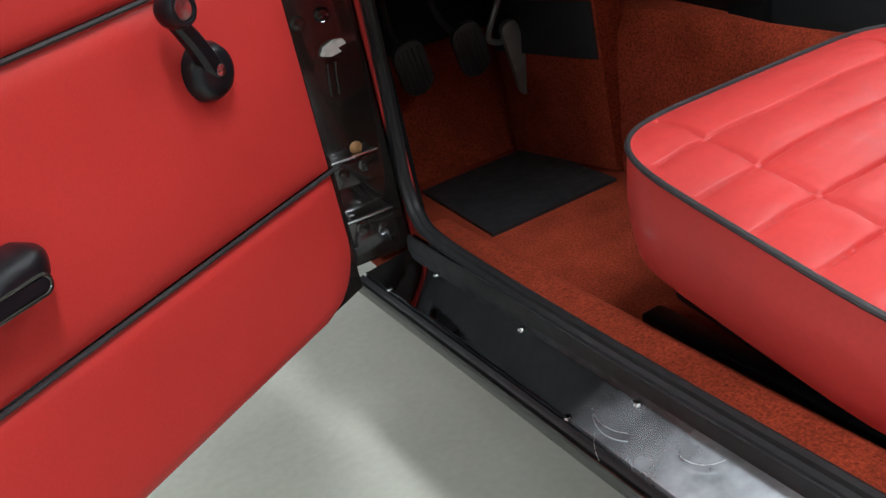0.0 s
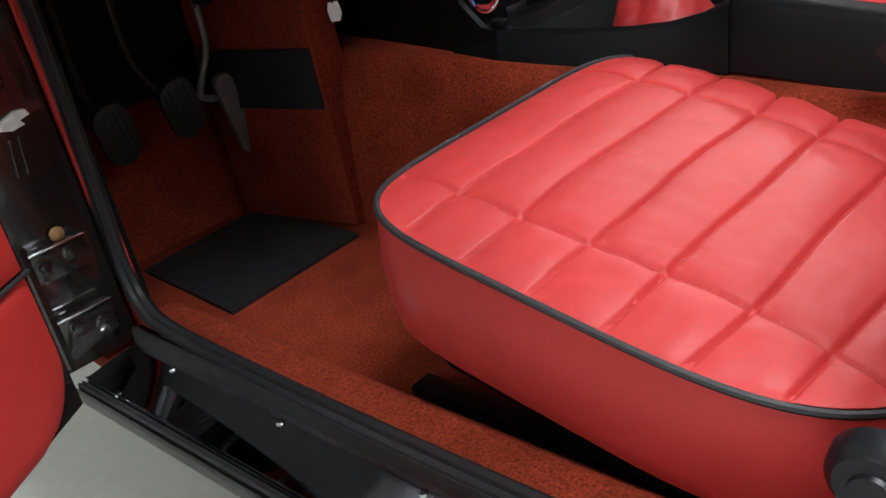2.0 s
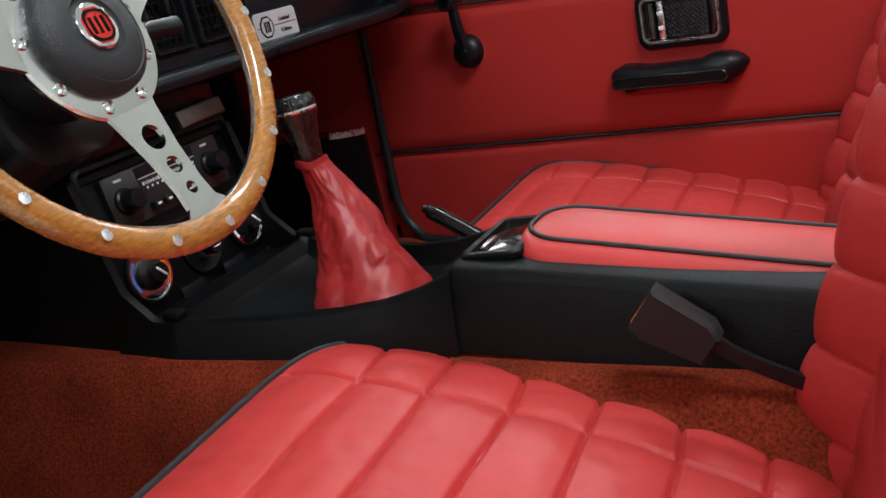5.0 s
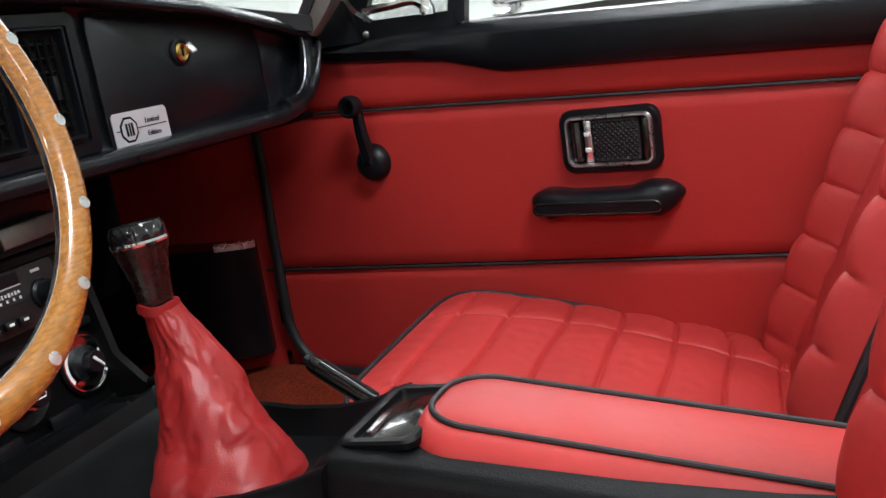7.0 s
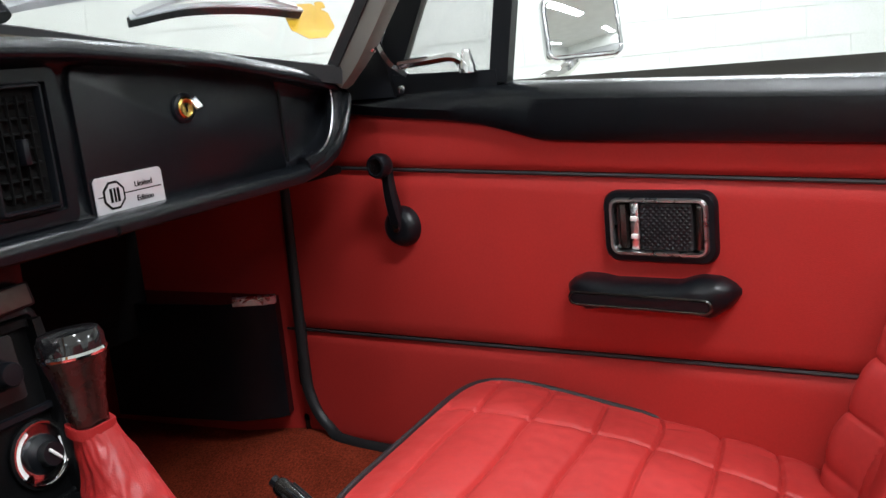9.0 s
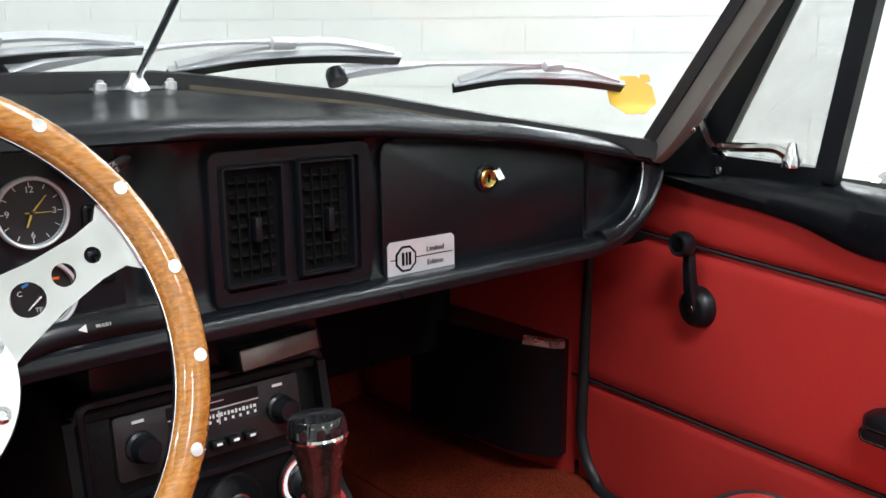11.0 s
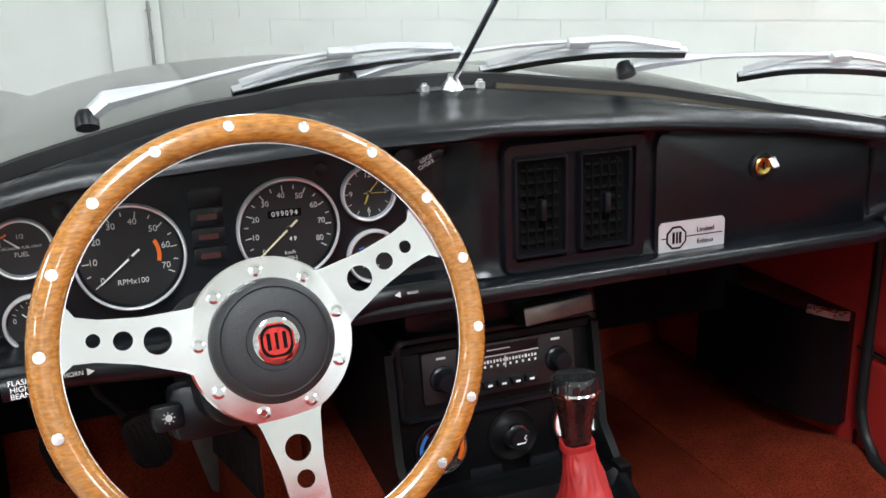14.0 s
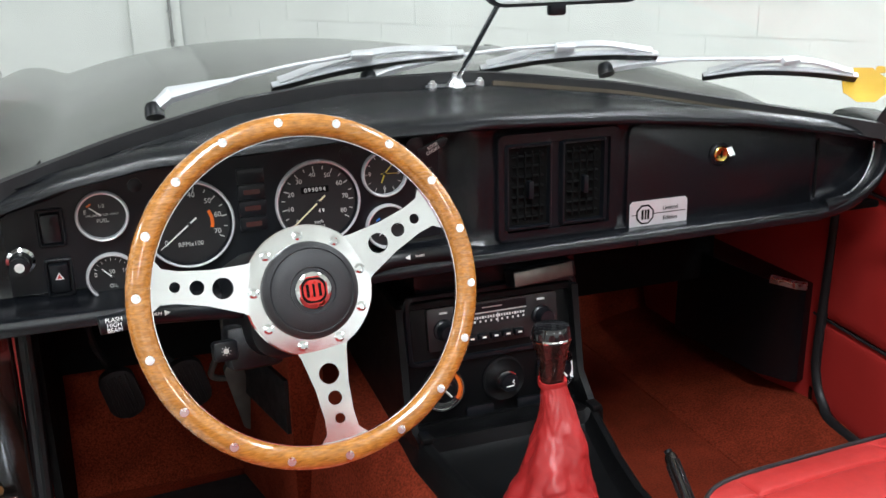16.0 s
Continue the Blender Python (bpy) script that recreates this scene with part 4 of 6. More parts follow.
def spoke(angle):
    pts = [(0.050, -0.030), (0.066, -0.024), (0.10, -0.0175), (0.130, -0.0155), (0.146, -0.017), (0.1555, -0.027), (0.1585, -0.024), (0.1600, 0.0),
           (0.1585, 0.024), (0.1555, 0.027), (0.146, 0.017), (0.130, 0.0155), (0.10, 0.0175), (0.066, 0.024), (0.050, 0.030)]
    m = Matrix.Rotation(radians(angle), 4, "Z") @ pose(0, 0, -0.0205, 0, -5.2)
    return part("spoke", holed(pts, [(0.087, 0, 0.0105), (0.112, 0, 0.0072), (0.133, 0, 0.0052)], 0.004, m), ALLOY, wheel, "polished alloy spoke with three holes")


for a in (TURN, TURN + 111, TURN - 104.5):
    spoke(a)
part("hub_flange", lathe([(0.045, -0.010), (0.0655, -0.008), (0.0665, -0.003), (0.065, -0.0005), (0.047, 0.0)], 64), ALLOY, wheel, "polished alloy hub flange")
for i in range(9):
    a = radians(TURN + 20 + 40 * i)
    part("hub_bolt", lathe([(0.0052, 0.0), (0.0052, 0.0022), (0.0030, 0.0026), (0.0028, 0.0012), (0.0001, 0.0012)], 12, pose(0.0565 * math.cos(a), 0.0565 * math.sin(a), -0.0008)), CHROME, wheel, "socket-headed bolt")
hub = part("horn_push", lathe([(0.048, -0.006), (0.0495, 0.002), (0.0485, 0.008), (0.045, 0.012), (0.0425, 0.0135), (0.0415, 0.0125), (0.0405, 0.0135), (0.030, 0.016), (0.0235, 0.0165), (0.0225, 0.0145), (0.0001, 0.0145)], 64), HORN, wheel, "black leather-grained horn push")
part("badge_ring", lathe([(0.0185, 0.0145), (0.0182, 0.0165), (0.0165, 0.0175), (0.0001, 0.0172)], 40), CHROME, hub, "chrome badge ring")
part("badge", outline([(0.0150 * math.cos(radians(22.5 + 45 * k)), 0.0150 * math.sin(radians(22.5 + 45 * k))) for k in range(8)], 0.0006, pose(0, 0, 0.0172)), REDPAINT, hub, "red octagonal badge")
for bx, by, bw, bh, ba in ((-0.0062, 0, 0.0030, 0.013, 0), (0.0, 0, 0.0024, 0.013, 0), (0.0062, 0, 0.0030, 0.013, 0)):
    part("badge_bar", box(bw, bh, 0.0006, at=pose(bx, by, 0.0181, 0, 0, ba)), MATT, hub, smooth=False)
part("badge_outline", frame_ring(0.025, 0.025, 0.0085, 0.0014, 0.0008, pose(0, 0, 0.0175)), MATT, hub, "dark badge outline")

# the wheel is dished: everything in its middle sits lower than the rim
for ob in [o for o in wheel.children if o.name.split('.')[0] in ('hub_flange', 'hub_bolt', 'horn_push')]:
    ob.location.z = DISH

# steering column and its cowl
col = thing("steering_column", "black steering column with cowl and control stalks", "steering column")
col.matrix_basis = WHEEL
part("boss", lathe([(0.040, -0.075), (0.046, -0.06), (0.040, -0.012), (0.0001, -0.011)], 32), PLASTIC, col, "black wheel boss")
part("cowl", loft([[(x * k, y * k - 0.012, z) for x, y in rounded(0.105, 0.115, 0.03)] for z, k in ((-0.072, 0.9), (-0.076, 1.0), (-0.20, 1.05), (-0.30, 0.95))]), PLASTIC, col, "black plastic column cowl")
part("tube", sweep([(0, -0.012, -0.28), (0, -0.012, -0.62)], 0.022), PLASTIC, col, "black column tube")
for sx, lab in ((1, "wiper stalk"), (-1, "indicator stalk")):
    k = -0.004 if sx < 0 else 0.016
    st = part("stalk", sweep(smooth_path([(sx * 0.04, -0.015, -0.115), (sx * 0.10, k - 0.004, -0.103), (sx * 0.150, k, -0.0935), (sx * 0.200, k - 0.002, -0.088)], 5), [(0.0095 * math.cos(t), 0.0075 * math.sin(t)) for t in np.linspace(0, math.tau, 12, endpoint=False)], up=(0, 0, 1), scales=None), PLASTIC, col, "black " + lab)
lsw = part("light_switch", box(0.026, 0.022, 0.024, 0.004, at=(-0.078, -0.054, -0.112)), PLASTIC, col, "black lighting rocker switch")
part("sun_symbol", lathe([(0.0030, 0.0), (0.0030, 0.0004), (0.0021, 0.0004), (0.0021, 0.0)], 16, pose(-0.078, -0.054, -0.0998)), WHITE, lsw, "white lamp symbol")
for k in range(8):
    a = math.tau * k / 8
    part("ray", box(0.0016, 0.0006, 0.0004, at=pose(-0.078 + 0.0045 * math.cos(a), -0.054 + 0.0045 * math.sin(a), -0.0998, 0, 0, math.degrees(a))), WHITE, lsw, smooth=False)
part("switch_bracket", box(0.06, 0.05, 0.05, 0.008, at=(-0.042, -0.056, -0.150)), PLASTIC, col, "black lower column moulding")
for w, dy in (("FLASH", 0.0042), ("HIGH", -0.0010), ("BEAM", -0.0062)):
    text("lettering", w, 0.0060, WHITE, pose(-0.186, dy - 0.006, -0.0795), col)
text("lettering", "HORN", 0.0050, WHITE, pose(-0.146, -0.003, -0.0850), col)
part("arrow", outline([(-0.003, -0.003), (0.003, 0.0), (-0.003, 0.003)], 0.0004, pose(-0.133, -0.003, -0.0850)), WHITE, col, "white arrow")
text("lettering", "WASH", 0.0038, WHITE, pose(0.149, 0.0165, -0.0850), col)
part("arrow", outline([(0.003, -0.003), (-0.003, 0.0), (0.003, 0.003)], 0.0004, pose(0.134, 0.0165, -0.0850)), WHITE, col, "white arrow")


# ---- centre console ----
cons = thing("centre_console", "black moulded centre console with radio panel and tray", "console")


def cy(z):
    return 0.80 + 0.15 * (z - 0.74)


CONS = Matrix.Translation((0.013, cy(0.725) + 0.005, 0.725)) @ Matrix(((1, 0, 0, 0), (0, 0.1483, -0.9889, 0), (0, 0.9889, 0.1483, 0), (0, 0, 0, 1)))
# local x across, y up, z towards the driver
part("panel", outline(rounded(0.280, 0.188, 0.012), 0.02, CONS @ pose(0, 0, -0.02), 0.004), CRACKLE, cons, "black crackle-finish console panel")
part("panel_rim", frame_ring(0.280, 0.188, 0.012, 0.010, 0.006, CONS), CRACKLE, cons)
for x0, x1 in ((-0.128, -0.118), (0.142, 0.152)):
    part("side_cheek", loft([[(x, 0.712, 0.615), (x, 0.716, 0.655), (x, 0.742, 0.658), (x, 0.776, 0.690), (x, 0.803, 0.816), (x, 1.1, 0.83), (x, 1.1, 0.615)] for x in (x0, x1)]), CRACKLE, cons, "black console side")
radio = thing("car_radio", "black and silver push-button car radio with two knobs", "radio")
radio.matrix_basis = CONS @ pose(0.007, 0.002, 0)
FASCIA = mat("dark_grey_metal", (0.024, 0.023, 0.024), 0.36, metal=0.3, vary=0.15, scale=60)
part("surround", frame_ring(0.268, 0.104, 0.012, 0.008, 0.007, pose(0.0, 0.050, 0.0005)), PLASTIC, radio, "black moulded surround")
part("fascia", outline(rounded(0.200, 0.062, 0.003), 0.008, pose(-0.002, 0.050, 0.001), 0.0015), FASCIA, radio, "dark metal radio fascia")
part("cassette_slot", outline(rounded(0.100, 0.012, 0.001), 0.0012, pose(0.0, 0.0725, 0.0085)), PLASTIC, radio, "cassette slot")
part("slot_line", box(0.03, 0.0012, 0.0006, at=pose(-0.004, 0.0725, 0.0100)), WIPER, radio, smooth=False)
win = part("tuning_window", outline(rounded(0.098, 0.017, 0.001), 0.0012, pose(0.0, 0.056, 0.0088)), DIALFACE, radio, "tuning scale window")
part("window_edge", box(0.098, 0.0012, 0.002, at=pose(0.0, 0.0652, 0.0098)), WIPER, win, "bright window edge", smooth=False)
scale_marks = bmesh.new()
for k in range(22):
    scale_marks = join(scale_marks, box(0.0022 if k % 3 else 0.0032, 0.0030 if k % 2 else 0.0042, 0.0003, at=pose(-0.044 + 0.0042 * k, 0.0585, 0.0102)))
    if k % 2:
        scale_marks = join(scale_marks, box(0.0026, 0.0030, 0.0003, at=pose(-0.044 + 0.0042 * k, 0.0528, 0.0102)))
part("scale_marks", scale_marks, WHITE, win, "white tuning marks", smooth=False)
part("pointer", box(0.0016, 0.014, 0.0006, at=pose(0.004, 0.056, 0.0104)), WIPER, win, smooth=False)
for kx in (-0.078, 0.073):
    kn = part("knob", lathe([(0.016, 0.0), (0.0155, 0.004), (0.0125, 0.006), (0.0120, 0.022), (0.0105, 0.024), (0.0001, 0.0245)], 24, pose(kx, 0.048, 0.0085)), PLASTIC, radio, "black radio knob")
    part("knob_label", box(0.012, 0.003, 0.0004, at=pose(kx, 0.073, 0.0092)), WHITE, radio, smooth=False)
for k in range(5):
    pb = part("push_button", box(0.0145, 0.0085, 0.012, 0.0012, at=(-0.040 + 0.0185 * k, 0.031, 0.013)), PLASTIC, radio, "black push button")
    part("button_mark", box(0.006, 0.0026, 0.0004, at=(-0.040 + 0.0185 * k, 0.0315, 0.0192)), WHITE, pb, smooth=False)
for kx, lab in ((-0.077, "left heater knob with blue and orange scale"), (0.104, "right heater knob with white scale")):
    h = part("heater_dial", lathe([(0.034, 0.0), (0.034, 0.004), (0.030, 0.005), (0.028, 0.003), (0.0001, 0.003)], 40, CONS @ pose(kx, -0.037, 0.001)), CRACKLE, cons, lab)
    part("dial_ring", lathe([(0.031, 0.0035), (0.0315, 0.0062), (0.0295, 0.0062), (0.029, 0.0035)], 40, CONS @ pose(kx, -0.037, 0.001)), CHROME, h, "bright dial ring")
    part("dial_knob", lathe([(0.020, 0.003), (0.019, 0.008), (0.012, 0.012), (0.0115, 0.022), (0.0001, 0.023)], 24, CONS @ pose(kx, -0.037, 0.001)), PLASTIC, h, "black rotary knob")
    part("dial_pointer", box(0.003, 0.017, 0.003, 0.0008, 1, at=CONS @ pose(kx, -0.037, 0.025, 0, 0, 40)), WHITE, h, "white pointer")
    for a0, a1, mt_ in (((130, 215, BLUE), (-40, 45, ORANGE)) if kx < 0 else ((110, 215, WHITE), (-35, 20, WHITE))):
        pts = [(r * math.cos(radians(a)), r * math.sin(radians(a))) for r, rng in ((0.0285, np.linspace(a0, a1, 9)), (0.0235, np.linspace(a1, a0, 9))) for a in rng]
        part("dial_band", outline(pts, 0.0006, CONS @ pose(kx, -0.037, 0.0042)), mt_, h, "printed scale band")
lt = part("cigar_lighter", lathe([(0.034, 0.0), (0.034, 0.003), (0.031, 0.0035), (0.026, 0.0005), (0.0001, 0.0005)], 36, CONS @ pose(0.018, -0.038, 0.001)), CRACKLE, cons, "cigar lighter socket")
part("lighter_ring", lathe([(0.0170, 0.0), (0.0172, 0.010), (0.0150, 0.0145), (0.0001, 0.0145)], 28, CONS @ pose(0.018, -0.038, 0.001)), CHROME, lt, "chrome lighter collar")
part("lighter_knob", lathe([(0.0125, 0.012), (0.0138, 0.022), (0.0125, 0.027), (0.0001, 0.0275)], 24, CONS @ pose(0.018, -0.038, 0.001)), PLASTIC, lt, "black lighter knob")
part("lighter_symbol", sweep([CONS @ Vector((0.018 + dx, -0.038 + dy, 0.0288)) for dx, dy in ((-0.007, -0.004), (0.004, -0.004), (0.006, -0.001), (0.003, 0.002), (0.006, 0.005))], 0.0008), WHITE, lt, "white cigarette symbol")

# tray round the gear lever, and the box behind it
def tray():
    """A moulded tray: a sloping shelf under the panel, then a sunken floor inside a raised rim."""
    rows = ((0.800, -0.127, 0.151, 0.640, 0.639), (0.776, -0.126, 0.150, 0.640, 0.639), (0.745, -0.125, 0.147, 0.645, 0.643), (0.727, -0.125, 0.144, 0.653, 0.651), (0.716, -0.124, 0.142, 0.660, 0.657), (0.709, -0.123, 0.141, 0.659, 0.640), (0.698, -0.122, 0.138, 0.656, 0.634),
            (0.60, -0.110, 0.114, 0.655, 0.632), (0.52, -0.098, 0.097, 0.657, 0.634), (0.47, -0.089, 0.090, 0.662, 0.638), (0.43, -0.082, 0.086, 0.672, 0.646), (0.395, -0.080, 0.086, 0.686, 0.655))
    rings = []
    for y, xl, xr, zt, zf in rows:
        rings.append([(xl - 0.012, y, 0.606), (xl - 0.002, y, zt - 0.006), (xl + 0.002, y, zt - 0.001), (xl + 0.006, y, zt), (xl + 0.011, y, zt - 0.001), (xl + 0.017, y, zf + 0.004), (xl + 0.022, y, zf), (xr - 0.022, y, zf), (xr - 0.017, y, zf + 0.004), (xr - 0.011, y, zt - 0.001), (xr - 0.006, y, zt), (xr - 0.002, y, zt - 0.001), (xr + 0.002, y, zt - 0.006), (xr + 0.012, y, 0.606)])
    return part("tray", loft(rings), CRACKLE, cons, "black tray with a raised rim round the lever")


for kx in (-0.022, 0.058):
    part("blank_switch", outline(rounded(0.042, 0.016, 0.003), 0.004, CONS @ pose(kx, -0.079, 0.001), 0.0015), PLASTIC, cons, "small black blanking plate")
for kx in (-0.118, 0.137):
    part("tray_nub", box(0.016, 0.024, 0.010, 0.003, at=pose(kx, 0.716, 0.662)), CRACKLE, cons, "raised black corner of the tray")
tray()
rings = []
for y, w, z in ((0.418, 0.080, 0.668), (0.408, 0.082, 0.684), (0.396, 0.083, 0.688), (0.33, 0.083, 0.685), (0.285, 0.083, 0.6805), (0.188, 0.084, 0.671), (0.084, 0.086, 0.662), (-0.3, 0.088, 0.630), (-0.6, 0.088, 0.62)):
    rings.append([(x + 0.004, y, z + h) for x, h in ((-w - 0.010, -0.080), (-w + 0.004, -0.012), (-w + 0.008, -0.004), (-w + 0.014, 0.0), (w - 0.014, 0.0), (w - 0.008, -0.004), (w - 0.004, -0.012), (w + 0.010, -0.080))])
part("box", loft(rings), CRACKLE, cons, "black crackle-finish console box")
AT = pose(0.006, 0.366, 0.6862, -3)
part("ashtray_frame", frame_ring(0.112, 0.064, 0.010, 0.010, 0.007, AT), CRACKLE, cons, "raised black frame")
at_ = part("ashtray", box(0.090, 0.043, 0.006, 0.002, at=AT @ pose(0, 0, 0.002)), PAINT, cons, "glossy black ashtray lid")
part("ashtray_lip", box(0.034, 0.007, 0.004, 0.0015, at=AT @ pose(-0.022, 0.012, 0.007)), STEEL, at_, "bright ashtray lip")
arm = thing("armrest", "red vinyl padded armrest with black piping on the console", "armrest")
PADX, PADB = 0.0205, -0.27


def pad_outline(hw, front, z):
    """The armrest's outline, hw to each side of its middle line, sloping down to the rear."""
    r = min(0.042, hw * 0.8)
    return [(x, y, z - 0.140 * (0.345 - y)) for x, y in rounded(2 * hw, front - PADB, r, 8, PADX, (front + PADB) / 2)]


part("pad", loft([pad_outline(*p) for p in ((0.060, 0.336, 0.668), (0.069, 0.344, 0.672), (0.0715, 0.347, 0.680), (0.0700, 0.348, 0.687), (0.0655, 0.347, 0.6935), (0.0580, 0.345, 0.6985), (0.0500, 0.342, 0.7008), (0.0455, 0.339, 0.7005), (0.041, 0.335, 0.7030), (0.033, 0.327, 0.7052), (0.020, 0.313, 0.7065), (0.008, 0.300, 0.7070))]), SEATRED, arm, "soft red pad")
part("pad_piping", sweep([Vector(p) for p in pad_outline(0.0467, 0.3400, 0.7025)], 0.0025, closed=True), PIPING, arm, "black piping")

# gear lever
lever = thing("gear_lever", "gear lever with dark wooden knob and red leather gaiter", "gear lever")
def gaiter():
    rings, n = [], 96
    path = [(0.0, (-0.022, 0.522, 0.634), 0.061, 0.062), (0.08, (-0.022, 0.523, 0.646), 0.060, 0.061), (0.3, (-0.016, 0.532, 0.678), 0.045, 0.047), (0.55, (-0.006, 0.545, 0.718), 0.033, 0.035), (0.78, (0.0, 0.562, 0.755), 0.0225, 0.024), (0.93, (0.001, 0.572, 0.780), 0.0165, 0.0175), (1.0, (0.0, 0.577, 0.790), 0.0165, 0.017)]
    ts = [p[0] for p in path]
    for t in np.linspace(0, 1, 84):
        c = [curve(t, ts, [p[1][k] for p in path]) for k in range(3)]
        rx, ry = curve(t, ts, [p[2] for p in path]), curve(t, ts, [p[3] for p in path])
        ring = []
        for i in range(n):
            a = math.tau * i / n
            sq = 1 + 0.16 * (1 - t) * (abs(math.sin(2 * a)) - 0.5)
            env = math.sin(math.pi * min(1.0, t * 1.06)) ** 0.7
            tw = a + 1.6 * t
            n1 = noise.noise(Vector((math.cos(tw) * 1.25, math.sin(tw) * 1.25, t * 3.2 + 2.0)))
            n2 = noise.noise(Vector((math.cos(a) * 1.1 + 5.0, math.sin(a) * 1.1, t * 5.5 + 1.5 * math.sin(a))))
            fold = env * (0.0055 * n1 - 0.0016 * max(0.0, 1 - abs(n2) / 0.16) ** 2 + 0.0012 * math.sin(4 * tw + 4 * n2))
            nz = 0.0012 * noise.noise(Vector((math.cos(a) * 5, math.sin(a) * 5, t * 16)))
            k = sq + (fold + nz) / max(rx, 0.02)
            ring.append((c[0] + rx * k * math.cos(a), c[1] + ry * k * math.sin(a), c[2] + 0.004 * math.sin(3 * a + 5 * t) * math.sin(math.pi * t)))
        rings.append(ring)
    return part("gaiter", loft(rings), GAITER, lever, "creased red leather gaiter")


gaiter()
part("gaiter_collar", sweep([(0.0164 * math.cos(a), 0.5765 + 0.0168 * math.sin(a), 0.7875 + 0.0012 * math.sin(3 * a)) for a in np.linspace(0, math.tau, 32, endpoint=False)], [(-0.0012, -0.004), (-0.0012, 0.004), (0.0012, 0.004), (0.0016, 0.0), (0.0012, -0.004)], closed=True), GAITER, lever, "stitched leather collar")
axis = Vector((0.0, 0.08, 1.0)).normalized()
KN = Matrix.Translation((0.0, 0.577, 0.785)) @ axis.to_track_quat("Z", "Y").to_matrix().to_4x4()
part("lever_rod", lathe([(0.006, -0.03), (0.006, 0.02)], 12, KN), STEEL, lever)
part("knob", lathe([(0.013, 0.0), (0.0145, 0.004), (0.0155, 0.02), (0.0185, 0.038), (0.0225, 0.052), (0.024, 0.058)], 32, KN), mat("dark_wood", (0.014, 0.006, 0.005), 0.26, vary=0.3, scale=50, coat=0.3), lever, "dark polished wooden knob")
part("knob_collar", lathe([(0.0242, 0.057), (0.0250, 0.059), (0.0242, 0.061)], 32, KN), CHROME, lever, "thin chrome collar")
part("knob_cap", lathe([(0.0240, 0.061), (0.0238, 0.069), (0.021, 0.0745), (0.0001, 0.076)], 32, KN), mat("black_gloss", (0.01, 0.01, 0.011), 0.12, vary=0.1, coat=0.5), lever, "glossy black cap")

hb = thing("handbrake", "black handbrake lever beside the console", "handbrake")
part("grip", sweep([(0.144, 0.532, 0.6790), (0.1435, 0.528, 0.6772), (0.138, 0.495, 0.6600), (0.131, 0.455, 0.6390)], [(0.0085 * math.cos(t), 0.0095 * math.sin(t)) for t in np.linspace(0, math.tau, 14, endpoint=False)], scales=(0.85, 1.0, 1.0, 0.95)), PAINT, hb, "glossy black grip")
for k in range(5):
    a = radians(50 + 40 * k)
    off = Vector((0.0085 * math.cos(a), -0.0045 * math.sin(a), 0.0085 * math.sin(a)))
    part("grip_rib", sweep([Vector((0.1425, 0.522, 0.6742)) + off, Vector((0.1325, 0.462, 0.6430)) + off], 0.0011), PLASTIC, hb, "raised rib")
part("button", sweep([(0.1440, 0.530, 0.6783), (0.1445, 0.538, 0.6825)], 0.0052), PLASTIC, hb, "release button")
part("lever", sweep([(0.132, 0.46, 0.6415), (0.126, 0.36, 0.59)], 0.007), PLASTIC, hb, "steel lever")

mt = thing("rubber_mat", "plain black rubber mat on the driver's carpet", "floor mat")
part("mat_sheet", loft([[(-0.52, 0.915, z), (-0.275, 0.935, z), (-0.285, 1.20, z), (-0.52, 1.18, z)] for z in (0.370, 0.376)]), RUBBER, mt)

pk = thing("map_pocket", "black map pocket with chrome clip on the kick panel", "map pocket")
part("pouch", loft([[(0.735, 0.985, z), (0.722, 0.992, z), (0.690, 1.050, z), (0.686, 1.07, z), (0.664, 1.30, z), (0.755, 1.31, z), (0.756, 0.992, z)] for z in (0.466, 0.472, 0.655, 0.667)]), BLACK, pk, "black vinyl pouch")
part("clip", sweep([(0.733, 0.982, 0.668), (0.718, 0.992, 0.669), (0.694, 1.036, 0.671)], [(-0.007, -0.007), (-0.007, 0.005), (0.0, 0.007), (0.007, 0.005), (0.007, -0.007)]), SATIN, pk, "chrome edge clip")


# ---- instruments and fittings of the dashboard ----
def on_dash(x, z, off=0.0):
    """A pose on the dashboard's face: x across, y up the face, z towards the driver; off: how far it stands proud."""
    n = math.hypot(1, SLOPE)
    c = Vector((x, face_y(z), z)) + Vector((0, -1, SLOPE)) / n * off
    return Matrix(((1, 0, 0, c.x), (0, SLOPE / n, -1 / n, c.y), (0, 1 / n, SLOPE / n, c.z), (0, 0, 0, 1)))


panel = part("instrument_panel", outline([(-0.60, -0.02), (-0.60, 0.075), (-0.57, 0.098), (-0.46, 0.128), (-0.30, 0.142), (-0.06, 0.142), (-0.06, -0.008), (-0.30, -0.016)], 0.004, on_dash(0.0, 0.925, -DEEP + 0.001)), PLASTIC, dash, "crackle-black instrument panel")


BEZEL = mat("bright_bezel", (0.74, 0.75, 0.77), 0.22, metal=0.4, vary=0.03, rvary=0.04)


